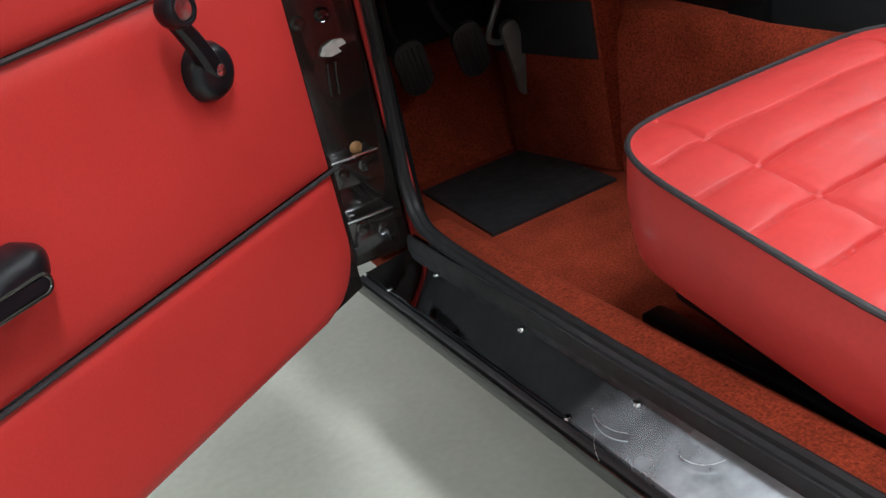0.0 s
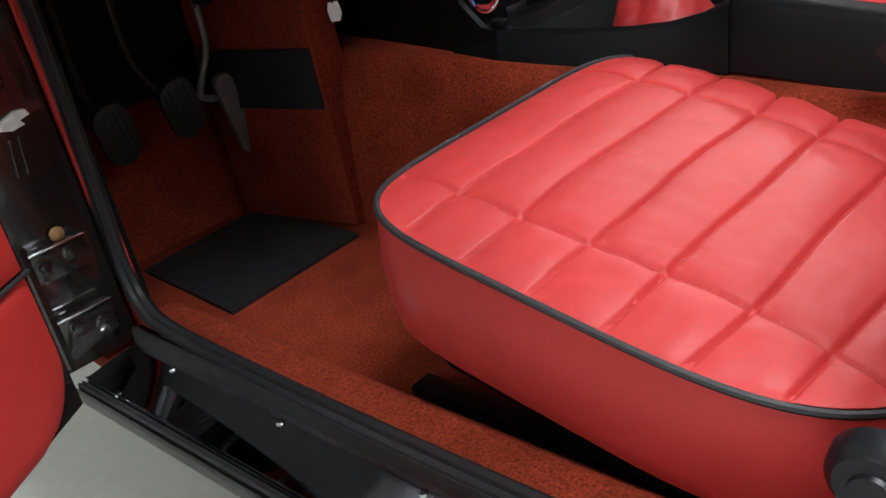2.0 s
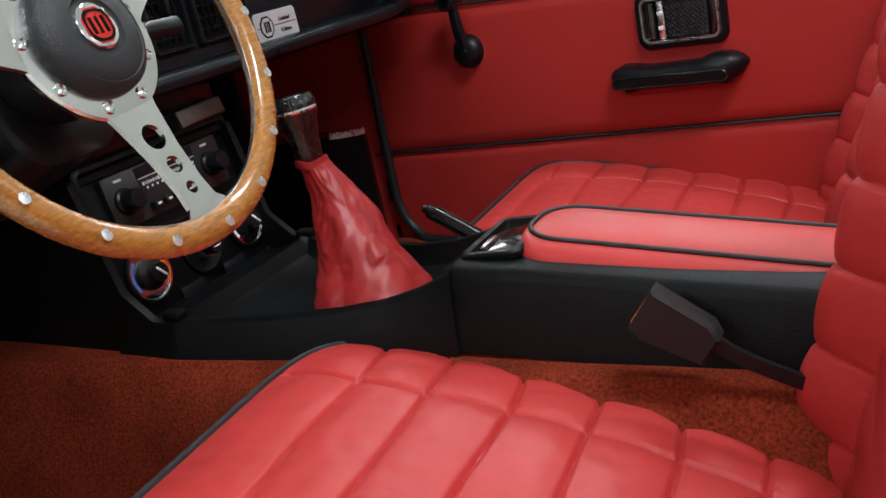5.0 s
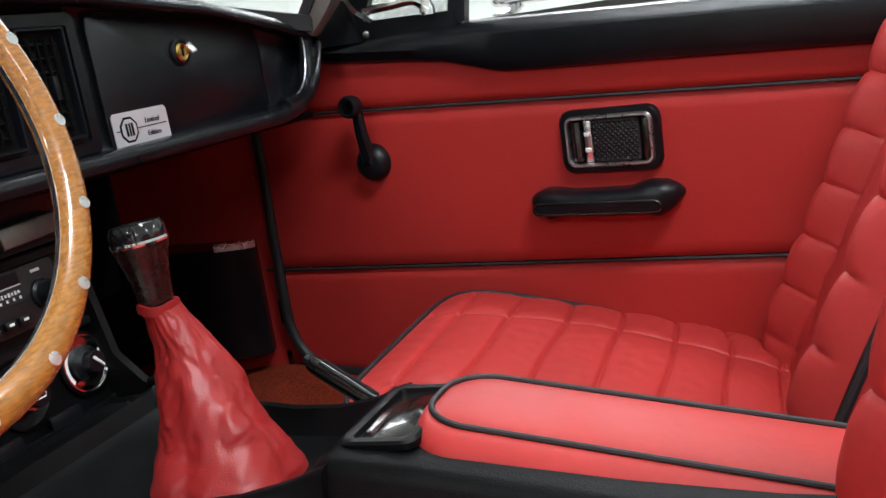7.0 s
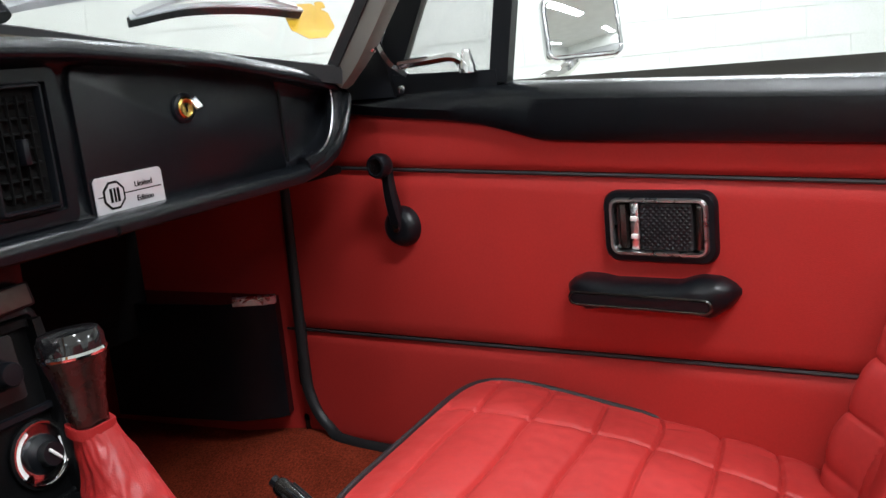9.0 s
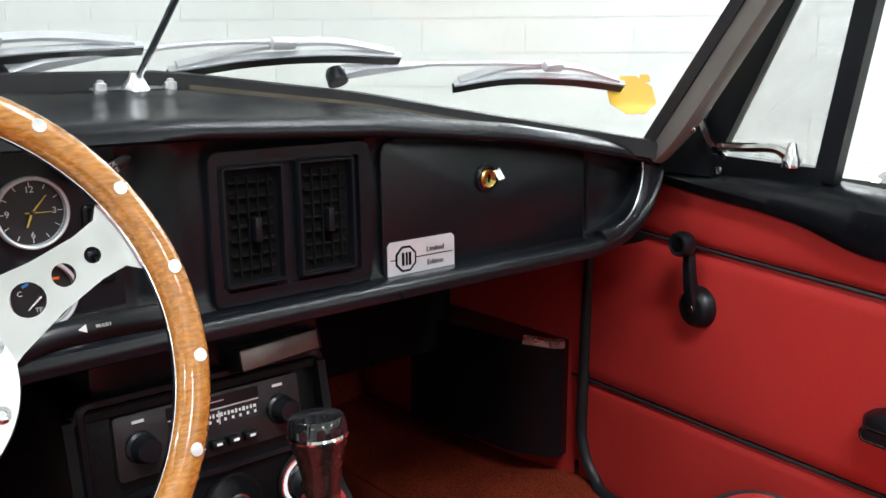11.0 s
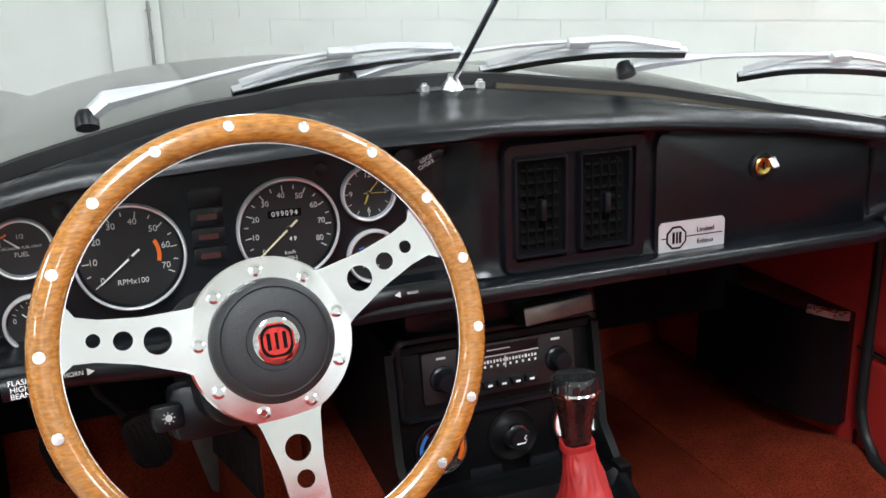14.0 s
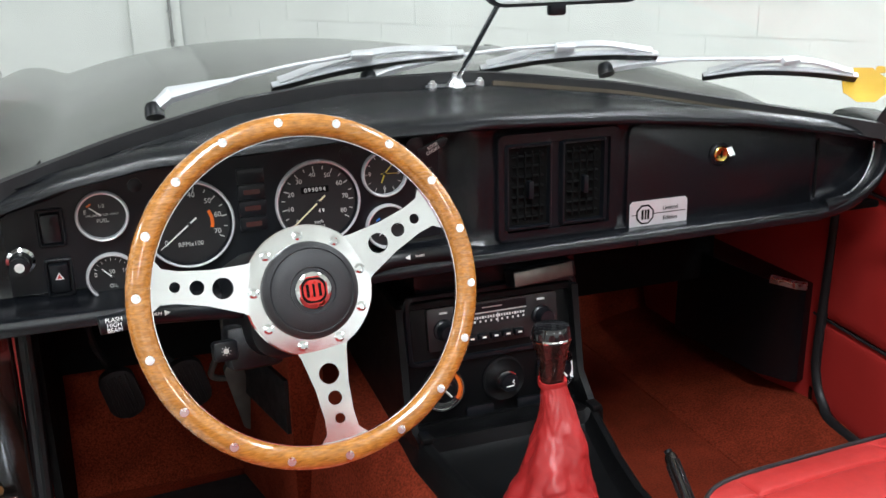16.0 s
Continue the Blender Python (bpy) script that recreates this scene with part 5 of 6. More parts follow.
def gauge(name, x, z, r, label):
    """A round instrument with a dished bezel, dial and glass."""
    g = part(name, lathe([(r + 0.0004, 0.0), (r + 0.0010, 0.004), (r + 0.0006, 0.0078), (r - 0.0008, 0.0095), (r - 0.0024, 0.0090), (r - 0.0030, 0.0066), (r - 0.0031, 0.0)], 64), BEZEL, dash, label)
    g.matrix_basis = on_dash(x, z, -DEEP + 0.005)
    part("bezel_well", lathe([(r - 0.0030, 0.0), (r - 0.0030, 0.0072), (r * 0.930, 0.0050), (r * 0.912, 0.0022), (r * 0.908, 0.0)], 56), PLASTIC, g, "black inner bezel")
    part("dial", lathe([(r * 0.92, 0.0), (r * 0.91, 0.002), (0.0001, 0.002)], 48), DIALFACE, g, "black dial")
    return g


def ticks(g, r, a0, a1, n, size, long_every=2):
    bm = bmesh.new()
    for k in range(n):
        a = radians(lerp(a0, a1, k / (n - 1)))
        l = size * (1.6 if k % long_every == 0 else 1.0)
        b = box(l, size * 0.28, 0.0005, at=Matrix.Rotation(a, 4, "Z") @ pose(r - l / 2, 0, 0.0024))
        bm = join(bm, b)
    part("scale_marks", bm, DIALPRINT, g, "white scale marks", smooth=False)


def needle(g, length, angle, width, material=WHITE, tail=0.25, z=0.0045):
    part("needle", outline([(-length * tail, -width * 0.6), (length, -width * 0.35), (length, width * 0.35), (-length * tail, width * 0.6)], 0.0008, Matrix.Rotation(radians(angle), 4, "Z") @ pose(0, 0, z)), material, g, "pointer")
    part("needle_cap", lathe([(width * 1.3, z - 0.002), (width * 1.2, z + 0.002), (0.0001, z + 0.0025)], 16), DIALFACE, g)


CREAM = mat("cream_paint", (0.75, 0.70, 0.45), 0.5, vary=0.05)
speedo = gauge("speedometer", -0.2263, 0.9815, 0.055, "round speedometer with bright bezel reading zero")
ticks(speedo, 0.047, 221, -31, 17, 0.0042)
for k in range(9):
    a = radians(221 - 30.6 * k)
    text("numeral", str(10 * k), 0.0084, DIALPRINT, pose(0.0365 * math.cos(a), 0.0365 * math.sin(a), 0.0024), speedo)
text("numeral", "MPH", 0.0075, DIALPRINT, pose(0, -0.034, 0.0024), speedo)
text("numeral", "km/h", 0.006, DIALPRINT, pose(0, -0.027, 0.0024), speedo)
part("odometer_window", outline(rounded(0.036, 0.0085, 0.0012), 0.0004, pose(-0.003, 0.0165, 0.0022)), MATT, speedo, "odometer window")
text("odometer", "099094", 0.0078, WHITE, pose(-0.003, 0.0165, 0.0028), speedo, 1.25)
text("trip_meter", "49", 0.0065, WHITE, pose(0.004, -0.012, 0.0026), speedo, 1.5)
needle(speedo, 0.042, 221, 0.0020, CREAM, 0.30)
tach = gauge("tachometer", -0.3895, 0.9712, 0.055, "round rev counter with red sector reading zero")
ticks(tach, 0.047, 219, -27, 15, 0.0042)
for k in range(8):
    a = radians(217 - 34 * k)
    text("numeral", str(10 * k), 0.0090, DIALPRINT, pose(0.0365 * math.cos(a), 0.0365 * math.sin(a), 0.0024), tach)
text("numeral", "RPMx100", 0.0080, DIALPRINT, pose(0, -0.026, 0.0024), tach)
part("red_sector", outline([(r * math.cos(radians(a)), r * math.sin(radians(a))) for r, rng in ((0.0305, range(30, -16, -5)), (0.0265, range(-15, 31, 5))) for a in rng], 0.0005, pose(0, 0, 0.0022)), ORANGE, tach, "orange-red limit sector")
needle(tach, 0.040, 219, 0.0018, WHITE, 0.30)
clock = gauge("clock", -0.136, 1.0102, 0.0305, "small round clock with yellow hands")
for k, w in ((3, "12"), (0, "3"), (-3, "6"), (6, "9")):
    a = radians(30 * k)
    text("numeral", w, 0.0078, DIALPRINT, pose(0.0195 * math.cos(a), 0.0195 * math.sin(a), 0.0024), clock)
ticks(clock, 0.0262, 0, 330, 12, 0.0026, 1)
needle(clock, 0.019, 48, 0.0011, mat("yellow_paint", (0.65, 0.5, 0.08), 0.5), 0.1)
needle(clock, 0.013, 248, 0.0016, mat("yellow_hand", (0.65, 0.5, 0.08), 0.5), 0.1)
needle(clock, 0.018, -2, 0.0006, mat("yellow_second_hand", (0.65, 0.5, 0.08), 0.5), 0.3)
temp = gauge("temperature_gauge", -0.134, 0.9384, 0.030, "small round temperature gauge with blue and red bands")
part("cold_mark", outline(rounded(0.006, 0.0022, 0.0004), 0.0005, pose(-0.013, 0.010, 0.0022, 0, 0, 25)), BLUE, temp, "blue mark")
part("hot_mark", outline(rounded(0.014, 0.0022, 0.0004), 0.0005, pose(0.009, 0.0125, 0.0022)), ORANGE, temp, "red mark")
text("numeral", "H", 0.0065, DIALPRINT, pose(0.014, 0.003, 0.0024), temp)
text("numeral", "C", 0.0065, DIALPRINT, pose(-0.018, 0.003, 0.0024), temp)
text("numeral", "TEMP", 0.0055, DIALPRINT, pose(0, -0.013, 0.0024), temp)
needle(temp, 0.017, 222, 0.0013, WHITE, 0.0)
fuel = gauge("fuel_gauge", -0.489, 0.9928, 0.030, "small round fuel gauge")
text("numeral", "FUEL", 0.0065, DIALPRINT, pose(0.0, -0.006, 0.0024), fuel)
text("numeral", "UNLEADED FUEL ONLY", 0.0036, DIALPRINT, pose(0, 0.001, 0.0024), fuel)
text("numeral", "E", 0.007, DIALPRINT, pose(-0.019, 0.006, 0.0024), fuel)
text("numeral", "1/2", 0.006, DIALPRINT, pose(0.0, 0.012, 0.0024), fuel)
part("empty_mark", outline(rounded(0.006, 0.002, 0.0004), 0.0005, pose(-0.014, 0.014, 0.0022, 0, 0, 30)), ORANGE, fuel, "red mark")
needle(fuel, 0.018, 140, 0.0013, WHITE, 0.0)
oil = gauge("oil_gauge", -0.486, 0.9158, 0.030, "small round oil pressure gauge")
text("numeral", "OIL", 0.0062, DIALPRINT, pose(0, -0.012, 0.0024), oil)
for w, lx, ly in (("0", -0.019, 0.004), ("50", 0.0, 0.006), ("100", 0.017, 0.006)):
    text("numeral", w, 0.0072, DIALPRINT, pose(lx, ly, 0.0024), oil)
ticks(oil, 0.0235, 150, 30, 9, 0.0024)
needle(oil, 0.016, 135, 0.0013, WHITE, 0.0)
for k in range(4):
    z = 1.0245 - 0.0207 * k
    w = part("warning_lamp", outline(rounded(0.034, 0.018, 0.002), 0.004, on_dash(-0.310, z, -DEEP + 0.005), 0.001), PLASTIC, dash, "black warning lamp tile")
    if k:
        part("lamp_legend", outline(rounded(0.020, 0.006, 0.001), 0.0006, on_dash(-0.310, z, -DEEP + 0.0092)), mat("dim_red_legend", (0.050, 0.011, 0.008), 0.5), w, "dim red legend")


def rocker(x, z, w, h, label):
    s = part("rocker_switch", frame_ring(w, h, 0.004, 0.004, 0.006, on_dash(x, z, -DEEP + 0.004)), PLASTIC, dash, label)
    part("rocker", box(w - 0.010, h - 0.010, 0.010, 0.003, at=on_dash(x, z, -DEEP + 0.008) @ pose(0, 0, 0, 7)), PLASTIC, s)
    return s


rocker(-0.5475, 0.9846, 0.032, 0.047, "black panel switch")
hz_ = rocker(-0.5454, 0.923, 0.032, 0.047, "black hazard switch with red triangle")
part("triangle", outline([(-0.005, -0.004), (0.005, -0.004), (0, 0.005)], 0.0006, on_dash(-0.5454, 0.926, -DEEP + 0.0135)), WHITE, hz_, "white triangle")
part("triangle_centre", outline([(-0.003, -0.0028), (0.003, -0.0028), (0, 0.0026)], 0.0006, on_dash(-0.5454, 0.926, -DEEP + 0.0139)), REDPAINT, hz_, "red triangle centre")
text("numeral", "FAN", 0.0055, WHITE, on_dash(-0.081, 0.957, -DEEP + 0.0136), rocker(-0.081, 0.955, 0.024, 0.030, "black fan switch"))
rocker(-0.080, 0.995, 0.026, 0.034, "black blank switch")
ck = part("choke_knob", lathe([(0.009, 0.0), (0.009, 0.02), (0.012, 0.022), (0.012, 0.030), (0.0001, 0.031)], 20, on_dash(-0.100, 1.046, -DEEP)), PLASTIC, dash, "black choke pull")
part("choke_handle", outline([(-0.02, -0.008), (0.018, -0.005), (0.024, 0.0), (0.018, 0.006), (-0.02, 0.008)], 0.006, on_dash(-0.076, 1.043, -DEEP + 0.026) @ pose(0, 0, 0, 0, 0, 24), 0.002), PLASTIC, ck, "black lettered choke handle")
for w, dy in (("LOCK", 0.0028), ("CHOKE", -0.0035)):
    text("numeral", w, 0.0058, WHITE, on_dash(-0.076, 1.043, -DEEP + 0.0325) @ pose(0, dy, 0, 0, 0, 24), ck)
for x, z in ((-0.448, 1.026), (-0.186, 1.041)):
    part("blanking_plug", lathe([(0.0085, 0.0), (0.0085, 0.002), (0.006, 0.003), (0.0001, 0.003)], 20, on_dash(x, z, -DEEP + 0.005)), PLASTIC, dash, "small round blanking plug")
cl = part("panel_knob", lathe([(0.012, 0.0), (0.012, 0.004), (0.008, 0.006), (0.008, 0.016), (0.011, 0.018), (0.0115, 0.028), (0.0001, 0.030)], 24, on_dash(-0.5854, 0.9476, -DEEP + 0.004)), PLASTIC, dash, "black panel knob with bright collar")
part("knob_collar", lathe([(0.0165, 0.0), (0.0165, 0.003), (0.013, 0.005), (0.0125, 0.0)], 28, on_dash(-0.5854, 0.9476, -DEEP + 0.004)), CHROME, cl, "chrome collar")
part("knob_symbol", lathe([(0.0055, 0.0), (0.0055, 0.0005), (0.0045, 0.0005), (0.0045, 0.0)], 20, on_dash(-0.5854, 0.9476, -DEEP + 0.0342)), WHITE, cl, "white symbol ring")

# vents
recess = part("vent_surround", frame_ring(0.186, 0.152, 0.010, 0.016, 0.010, on_dash(0.105, 0.977, -0.002)), BLACK, dash, "moulded black vent surround")
part("vent_back", outline(rounded(0.170, 0.136, 0.006), 0.002, on_dash(0.105, 0.977, 0.0006)), PLASTIC, recess)
for x in (0.0575, 0.1405):
    v = part("air_vent", frame_ring(0.069, 0.119, 0.004, 0.005, 0.012, on_dash(x, 0.979, 0.001)), PLASTIC, dash, "black louvred air vent")
    # No hollow here: a flat black sheet gives the duct's shaded inside.
    part("duct_shade", outline(rounded(0.062, 0.110, 0.002), 0.0008, on_dash(x, 0.979, 0.0030)), MATT, v, "flat black sheet for the shade inside the duct")
    for k in range(7):
        part("louvre", box(0.047, 0.0016, 0.006, 0.0005, 1, at=on_dash(x, 0.979, 0.006) @ pose(0, -0.042 + 0.014 * k, 0, 20)), MATT, v)
    for k in range(4):
        part("fin", box(0.0014, 0.096, 0.004, at=on_dash(x, 0.979, 0.009) @ pose(-0.0165 + 0.011 * k, 0, 0)), MATT, v)
    part("vent_tab", box(0.007, 0.024, 0.012, 0.0015, at=on_dash(x, 0.976, 0.013)), PLASTIC, v, "black slider tab")

# glovebox
def round_poly(corners, radii, n=5):
    """A polygon, counter-clockwise, with rounded corners."""
    pts, k = [], len(corners)
    for i, r in enumerate(radii):
        p, a, b = Vector(corners[i]), Vector(corners[i - 1]), Vector(corners[(i + 1) % k])
        u, v = p + (a - p).normalized() * r, p + (b - p).normalized() * r
        for t in np.linspace(0, 1, n + 1):
            q = u * (1 - t) ** 2 + p * 2 * t * (1 - t) + v * t * t
            pts.append((q.x, q.y))
    return pts


lid = part("glovebox_lid", outline(round_poly([(0.536, 0.898), (0.536, 1.026), (0.213, 1.052), (0.213, 0.898)], (0.004, 0.010, 0.022, 0.004)), 0.006, on_dash(0.0, 0.0, -0.001), 0.003), BLACK, dash, "black glovebox lid")
lk = part("lock", lathe([(0.0165, 0.0), (0.0165, 0.003), (0.0135, 0.005), (0.0125, 0.003), (0.0001, 0.003)], 28, on_dash(0.3645, 0.996, 0.005)), PLASTIC, lid, "lock escutcheon")
part("lock_barrel", lathe([(0.0118, 0.002), (0.0118, 0.005), (0.0100, 0.0065), (0.0085, 0.0058), (0.0001, 0.0058)], 24, on_dash(0.3645, 0.996, 0.005)), BRASS, lk, "brass lock barrel")
part("key_slot", box(0.0016, 0.010, 0.001, at=on_dash(0.3645, 0.996, 0.0112)), MATT, lk, smooth=False)
part("key_tab", box(0.0085, 0.0150, 0.004, 0.001, at=on_dash(0.3770, 1.000, 0.014) @ pose(0, 0, 0, -38, -12, 14)), SATIN, lk, "chrome key tab")
pq = part("plaque", outline([(-0.0475, -0.018), (-0.0435, -0.022), (0.0435, -0.022), (0.0475, -0.018), (0.0475, 0.018), (0.0435, 0.022), (-0.0435, 0.022), (-0.0475, 0.018)], 0.0015, on_dash(0.2645, 0.917, 0.0065)), PLAQUE, lid, "silver limited edition plaque")
QP = on_dash(0.2645, 0.917, 0.0081)
part("plaque_line", box(0.088, 0.0012, 0.0004, at=QP @ pose(0, 0.002, 0)), MATT, pq, smooth=False)
part("plaque_octagon", outline([(0.0155 * math.cos(radians(22.5 + 45 * k)), 0.0155 * math.sin(radians(22.5 + 45 * k))) for k in range(8)], 0.0006, QP @ pose(-0.023, 0.002, 0)), MATT, pq, "dark octagon emblem")
part("plaque_octagon_field", outline([(0.0128 * math.cos(radians(22.5 + 45 * k)), 0.0128 * math.sin(radians(22.5 + 45 * k))) for k in range(8)], 0.0004, QP @ pose(-0.023, 0.002, 0.0005)), PLAQUE, pq)
for lx, w in ((-0.0275, 0.0035), (-0.0225, 0.0028), (-0.018, 0.0035)):
    part("emblem_bar", box(w, 0.0145, 0.0004, at=QP @ pose(lx, 0.002, 0.0011)), MATT, pq, smooth=False)
text("lettering", "Limited", 0.0085, MATT, QP @ pose(0.019, 0.0085, 0.0002), pq)
text("lettering", "Edition", 0.0085, MATT, QP @ pose(0.019, -0.0065, 0.0002), pq)
ends = smooth_path([(0.648, 0.768, 1.012), (0.650, 0.766, 0.985), (0.645, 0.765, 0.957), (0.630, 0.763, 0.930), (0.606, 0.760, 0.912), (0.575, 0.757, 0.903), (0.545, 0.756, 0.899)], 6)
part("end_roll", sweep(ends, [(0.0165 * math.cos(t), 0.0120 * math.sin(t)) for t in np.linspace(0, math.tau, 14, endpoint=False)], up=(0, -1, 0)), BLACK, dash, "padded roll round the dashboard's end")
# Thin satin line along the inner edge, brighter than the vinyl roll.
part("end_line", sweep(smooth_path([(0.629, 0.759, 1.004), (0.631, 0.758, 0.983), (0.626, 0.757, 0.960), (0.613, 0.755, 0.938), (0.594, 0.753, 0.923), (0.570, 0.751, 0.915), (0.550, 0.750, 0.911)], 6), 0.0011), SATIN, dash, "thin bright line round the roll's inner edge")
part("end_seam", sweep([on_dash(0.546, z, 0.001) @ Vector((0, 0, 0)) for z in (0.90, 0.96, 1.028)], 0.0016), MATT, dash, "panel joint")
part("roll_seam", sweep([(0.213, 0.7425, 0.893), (0.213, 0.7425, 0.887), (0.213, 0.748, 0.882)], 0.0014), MATT, dash, "joint in the lower roll")
ash = part("ashtray", box(0.105, 0.03, 0.024, 0.003, at=pose(0.0935, 0.808, 0.8385, -14, 0, 9)), PLASTIC, dash, "slim black ashtray under the roll")
part("ashtray_front", box(0.100, 0.003, 0.020, 0.001, at=pose(0.091, 0.791, 0.843, -14, 0, 9)), mat("dull_bronze", (0.16, 0.145, 0.13), 0.42, metal=0.7, vary=0.2, scale=40), ash, "dull bronze ashtray front")
part("under_panel", box(0.50, 0.14, 0.012, 0.004, at=pose(-0.36, 0.86, 0.872, -8)), PLASTIC, dash, "black under-dash board")
part("under_panel", box(0.56, 0.20, 0.012, 0.004, at=pose(0.42, 0.90, 0.868, -6)), MATT, dash, "black under-dash board")
part("centre_support", box(0.26, 0.18, 0.09, 0.02, at=(0.03, 0.905, 0.862)), BLACK, dash, "black dash centre support")

# demister finisher, stay rod and mirror
mir = thing("rear_view_mirror", "rear-view mirror carried on a thin windscreen stay rod", "mirror")
part("base_plate", box(0.082, 0.020, 0.005, 0.002, at=pose(-0.010, 0.872, 1.1050, 18)), SATIN, mir, "chrome stay rod base")
part("base_cone", lathe([(0.015, 0.0), (0.012, 0.005), (0.007, 0.012), (0.006, 0.018), (0.0001, 0.019)], 24, pose(-0.008, 0.874, 1.106, 12)), SATIN, mir, "chrome cone")
for x in (-0.044, 0.026):
    part("base_bolt", lathe([(0.006, 0.0), (0.006, 0.008), (0.0035, 0.009), (0.0035, 0.011), (0.0001, 0.012)], 12, pose(x, 0.870, 1.105)), SATIN, mir)
part("stay_rod", sweep([(-0.006, 0.885, 1.108), (-0.018, 0.70, 1.228), (-0.026, 0.58, 1.306)], 0.0034), STEEL, mir, "thin steel stay rod")
part("rod_collar", sweep([(-0.006, 0.885, 1.105), (-0.007, 0.872, 1.114)], 0.006), RUBBER, mir)
part("housing", loft([[(0.041 + x * k, 0.64 + d, 1.2545 + y * k) for x, y in rounded(0.205, 0.056, 0.024)] for d, k in ((0.0, 1.0), (0.01, 1.0), (0.022, 0.8), (0.026, 0.4))]), PLASTIC, mir, "black mirror housing")
part("mirror_face", loft([[(0.041 + x, 0.64 - d, 1.2545 + y) for x, y in rounded(0.197, 0.048, 0.021)] for d in (0.0005, 0.002)]), MIRROR, mir, "reflecting mirror glass")
part("dip_tab", box(0.022, 0.012, 0.022, 0.004, at=(0.03, 0.645, 1.226)), PLASTIC, mir, "black dipping tab")
stk = thing("windscreen_sticker", "yellow octagonal paper sticker on the windscreen", "sticker")
SC = Vector((0.592, 0.752, 1.085))
part("sticker_film", outline([(0.034 * math.cos(radians(22.5 + 45 * k)), 0.032 * math.sin(radians(22.5 + 45 * k))) for k in range(8)] , 0.0006, Matrix.Translation(SC) @ pose(0, 0, 0, 52, 0, -28)), YELLOW, stk)
part("sticker_tab", outline(rounded(0.014, 0.012, 0.004, 4, 0.025, 0.026), 0.0006, Matrix.Translation(SC) @ pose(0, 0, 0, 52, 0, -28)), YELLOW, stk)

# ---- wipers ----
def wiper(arm, blade):
    w = thing("wiper", "chrome windscreen wiper with black rubber blade, parked", "wiper", group="windscreen wipers")
    a = [Vector(p) for p in arm]
    part("spindle", lathe([(0.012, -0.012), (0.012, 0.0), (0.009, 0.006), (0.0001, 0.007)], 18, Matrix.Translation(a[0]) @ pose(0, 0, 0, -30)), PLASTIC, w, "black spindle boss")
    part("arm_shoe", sweep([a[0], a[1], a[2]], [(-0.011, -0.005), (-0.010, 0.004), (0.0, 0.007), (0.010, 0.004), (0.011, -0.005)], up=(0, -0.6, 0.8), scales=(0.75, 0.95, 0.35)), WIPER, w, "tapered chrome arm")
    part("arm_rod", sweep(smooth_path(a[2:], 4), 0.0030), WIPER, w, "thin steel rod")
    b = [Vector(p) for p in blade]
    part("blade_rubber", sweep(smooth_path([p + Vector((0, 0.002, -0.005)) for p in b], 6), [(-0.002, -0.008), (-0.004, 0.002), (0.004, 0.002), (0.002, -0.008)], up=(0, -0.6, 0.8)), RUBBER, w, "black rubber blade")
    part("blade_bridge", sweep(smooth_path([b[0].lerp(b[1], 0.1) + Vector((0, 0, 0.002)), b[1] + Vector((0, 0, 0.009)), b[2] + Vector((0, 0, 0.011)), b[3].lerp(b[2], 0.1) + Vector((0, 0, 0.002))], 6), [(-0.0055, -0.002), (-0.0055, 0.002), (0.0055, 0.002), (0.0055, -0.002)], up=(0, -0.6, 0.8)), WIPER, w, "bright blade bridge")
    part("blade_spine", sweep(smooth_path([p + Vector((0, -0.001, -0.0015)) for p in b], 6), [(-0.0045, -0.001), (-0.0045, 0.001), (0.0045, 0.001), (0.0045, -0.001)], up=(0, -0.6, 0.8)), WIPER, w, "bright blade spine")
    part("blade_clip", box(0.03, 0.012, 0.012, 0.003, at=Matrix.Translation(a[-1]) @ pose(0, 0, -0.002, 35)), WIPER, w)


wiper([(-0.414, 0.858, 1.109), (-0.394, 0.852, 1.126), (-0.314, 0.872, 1.136), (-0.231, 0.885, 1.148), (-0.137, 0.893, 1.157)], [(-0.26, 0.897, 1.124), (-0.166, 0.903, 1.140), (-0.085, 0.905, 1.147), (0.014, 0.903, 1.152)])
wiper([(-0.122, 0.918, 1.124), (-0.083, 0.914, 1.136), (-0.017, 0.911, 1.142), (0.081, 0.898, 1.151), (0.162, 0.882, 1.153)], [(0.047, 0.921, 1.126), (0.135, 0.899, 1.138), (0.215, 0.878, 1.142), (0.30, 0.854, 1.139)])
wiper([(0.233, 0.889, 1.117), (0.263, 0.878, 1.124), (0.332, 0.851, 1.127), (0.408, 0.82, 1.127), (0.483, 0.787, 1.125)], [(0.378, 0.851, 1.104), (0.437, 0.817, 1.113), (0.511, 0.783, 1.111), (0.579, 0.754, 1.102)])

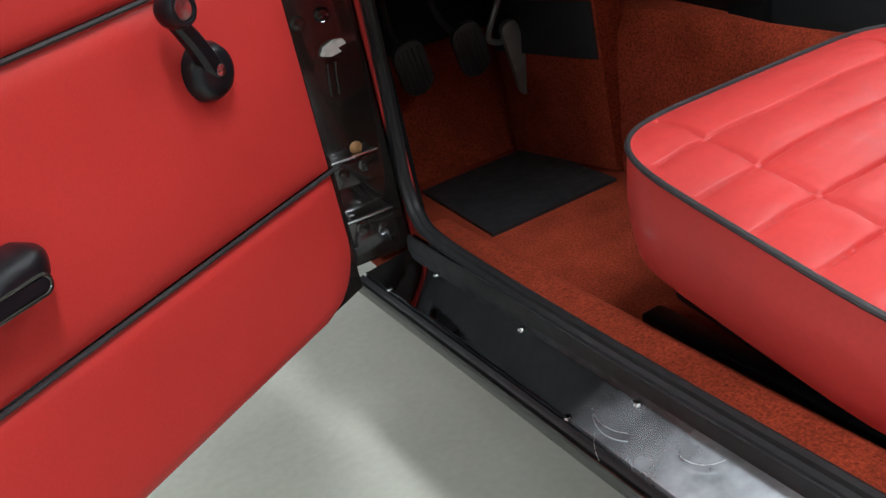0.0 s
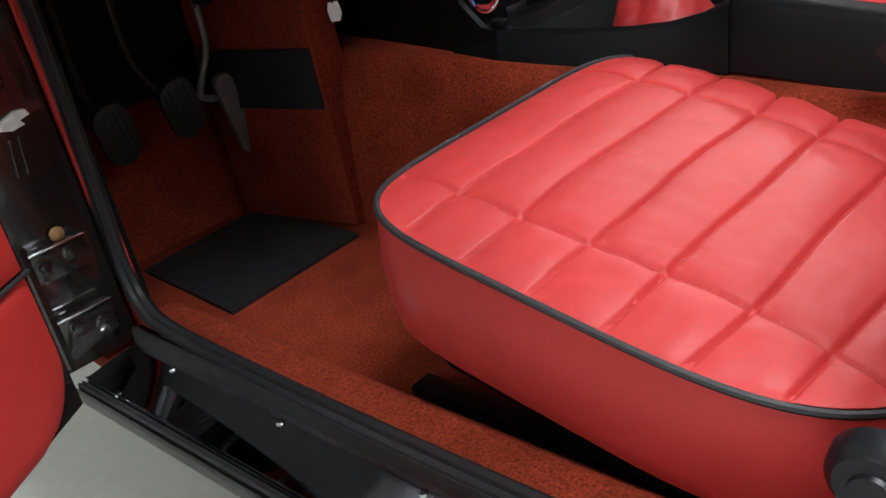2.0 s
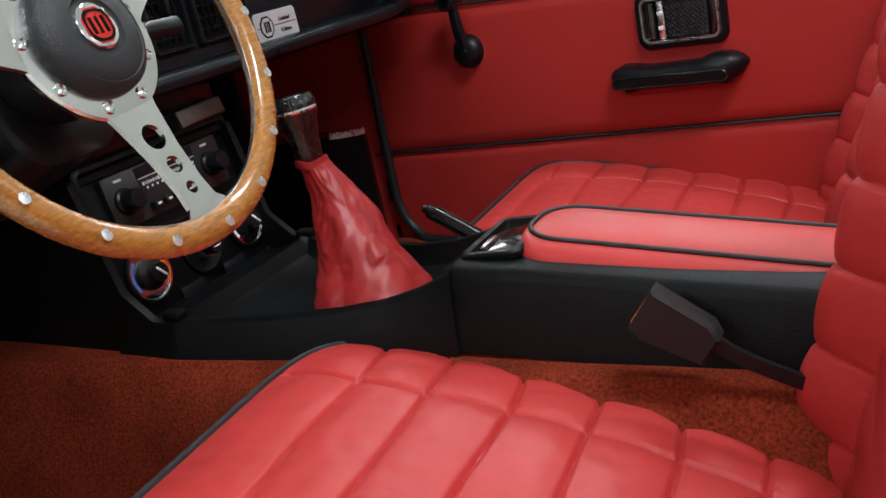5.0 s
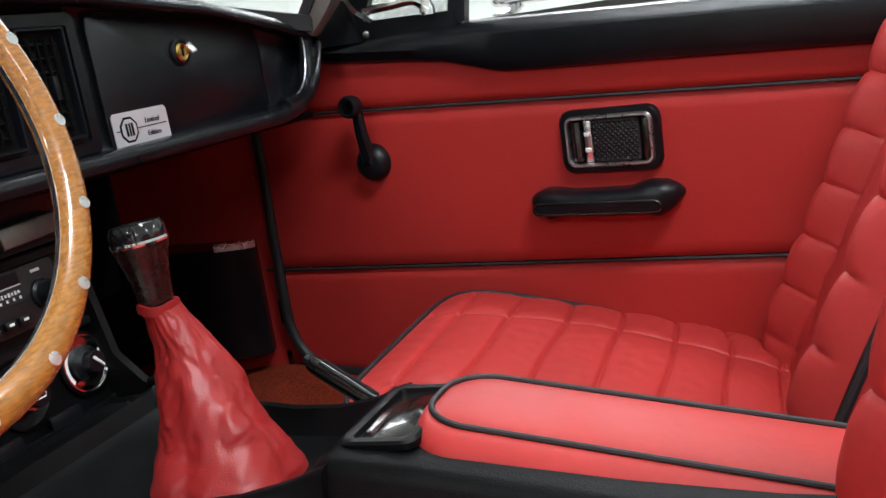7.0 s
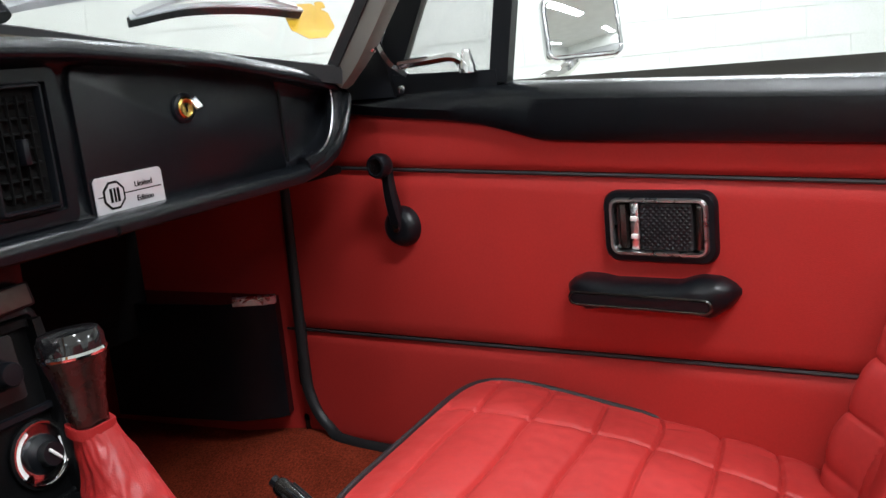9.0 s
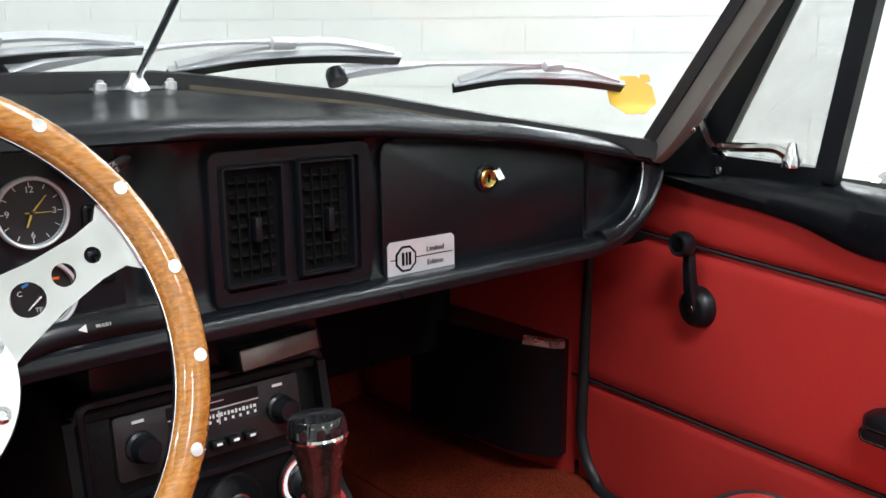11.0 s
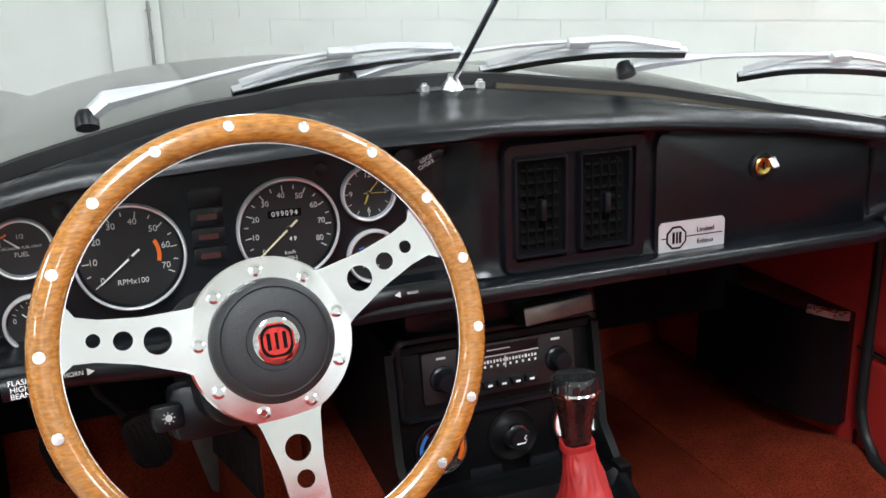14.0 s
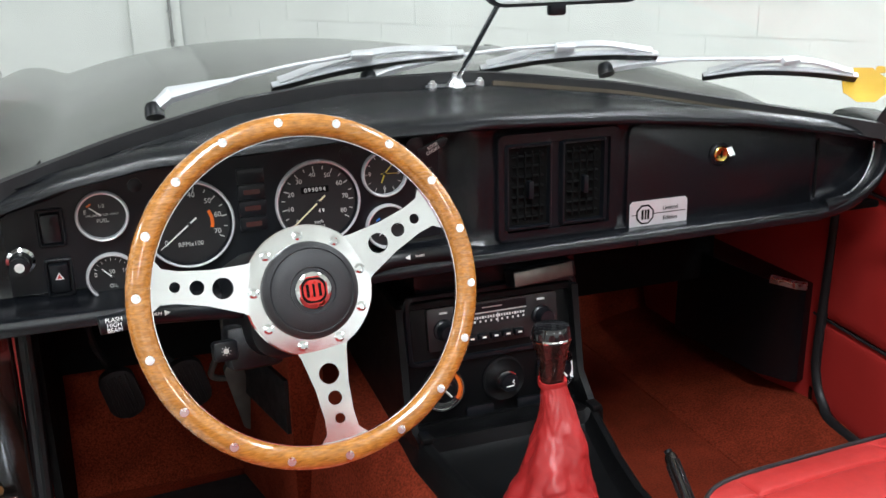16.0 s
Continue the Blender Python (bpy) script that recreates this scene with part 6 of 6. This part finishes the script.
# ---- footwell ----
def pedal(name, label, top, bottom, w, material, rod, ribs=0):
    """A hanging pedal: a rounded pad between two points, and its bent rod."""
    p = thing(name, label, "pedal", group="pedals")
    a, b = Vector(top), Vector(bottom)
    up = (a - b).normalized()
    right = Vector((1, 0, 0)) - up * up.x
    right.normalize()
    n = right.cross(up)
    c, h = (a + b) / 2, (a - b).length
    face = Matrix(((right.x, up.x, n.x, c.x), (right.y, up.y, n.y, c.y), (right.z, up.z, n.z, c.z), (0, 0, 0, 1)))
    if n.y > 0:
        face = face @ Matrix.Rotation(math.pi, 4, "Y")
    part("pad", outline(rounded(w, h, w * 0.42), 0.012, face, 0.003), material, p)
    for k in range(ribs):
        part("rib", box(0.0035, h * 0.78, 0.003, 0.001, at=face @ pose((k - (ribs - 1) / 2) * w * 0.15, 0, 0.0125)), material, p)
    part("lever", sweep(smooth_path([Vector(q) for q in rod], 5), 0.0055), material, p, "bent steel lever")
    return p


WORN = mat("worn_steel", (0.13, 0.13, 0.12), 0.5, metal=0.5, vary=0.2, scale=30)
pedal("accelerator_pedal", "worn grey metal accelerator pedal", (-0.322, 1.134, 0.632), (-0.289, 1.161, 0.492), 0.032, WORN, [(-0.322, 1.150, 0.60), (-0.330, 1.150, 0.594), (-0.354, 1.142, 0.606), (-0.350, 1.135, 0.63), (-0.330, 1.130, 0.67), (-0.329, 1.120, 0.715), (-0.33, 1.12, 0.86)])
pedal("brake_pedal", "black ribbed rubber brake pedal", (-0.402, 1.138, 0.650), (-0.378, 1.160, 0.555), 0.056, RUBBER, [(-0.40, 1.155, 0.62), (-0.43, 1.15, 0.66), (-0.455, 1.12, 0.72), (-0.46, 1.10, 0.86)], 5)
pedal("clutch_pedal", "black ribbed rubber clutch pedal", (-0.510, 1.138, 0.650), (-0.488, 1.160, 0.555), 0.056, RUBBER, [(-0.505, 1.155, 0.62), (-0.52, 1.15, 0.66), (-0.535, 1.12, 0.72), (-0.54, 1.10, 0.86)], 5)
tr = thing("heater_cover", "matt black rubber pad on the tunnel carpet", "cover panel")
part("pad_sheet", loft([[(-0.316, 1.20, z), (-0.262, 0.965, z), (-0.256, 0.965, z), (-0.31, 1.2, z)] for z in (0.568, 0.660)]), RUBBER, tr, "plain black rubber pad")
part("pad_board", loft([[(-0.309, 1.205, z), (-0.2545, 0.960, z), (-0.20, 0.97, z), (-0.20, 1.21, z)] for z in (0.375, 0.860)]), CARPET, tr, "dark red carpet board behind the pad")
tg = thing("paper_tag", "small white paper tag hanging under the dashboard", "tag")
part("tag_sheet", outline([(-0.009, -0.013), (0.004, -0.015), (0.010, -0.004), (0.008, 0.013), (-0.006, 0.014), (-0.010, 0.003)], 0.002, pose(-0.205, 0.955, 0.698, 78, 0, -20)), WHITE, tg)
part("tag_string", sweep([(-0.205, 0.955, 0.71), (-0.203, 0.96, 0.79), (-0.20, 0.965, 0.87)], 0.0012), RUBBER, tg)

# seat belt buckle by the tunnel
bk = thing("seat_belt_buckle", "black webbing-covered seat belt buckle by the console", "buckle")
part("buckle_body", loft([[(-0.126 + dx, 0.172 + yy * k, 0.655 + zz * k) for yy, zz in ((0.037, 0.002), (0.014, 0.034), (-0.03, 0.002), (-0.035, -0.010), (-0.020, -0.032), (0.028, -0.010))] for dx, k in ((-0.012, 0.92), (-0.009, 1.0), (0.009, 1.0), (0.012, 0.92))]), RUBBER, bk, "black buckle cover")
part("release_button", sweep([(-0.130, 0.186, 0.686), (-0.130, 0.207, 0.658)], 0.0018), ORANGE, bk, "orange release edge")
part("stalk", sweep(smooth_path([(-0.124, 0.145, 0.640), (-0.122, 0.12, 0.622), (-0.120, 0.06, 0.595)], 5), [(-0.003, -0.006), (-0.003, 0.006), (0.003, 0.006), (0.003, -0.006)], up=(0, 0, 1)), PLASTIC, bk, "black stalk")

# conduit in the corner of the garage
cd = thing("wall_conduit", "grey conduit pipe with clips on the wall corner", "conduit")
part("pipe", sweep([(0.165, 8.27, 0.45), (0.165, 8.27, 1.05)], 0.014), mat("grey_pipe", (0.28, 0.28, 0.28), 0.5), cd)
for z in (0.5, 0.75, 0.98):
    part("clip", box(0.05, 0.03, 0.02, 0.004, at=(0.165, 8.28, z)), STEEL, cd)
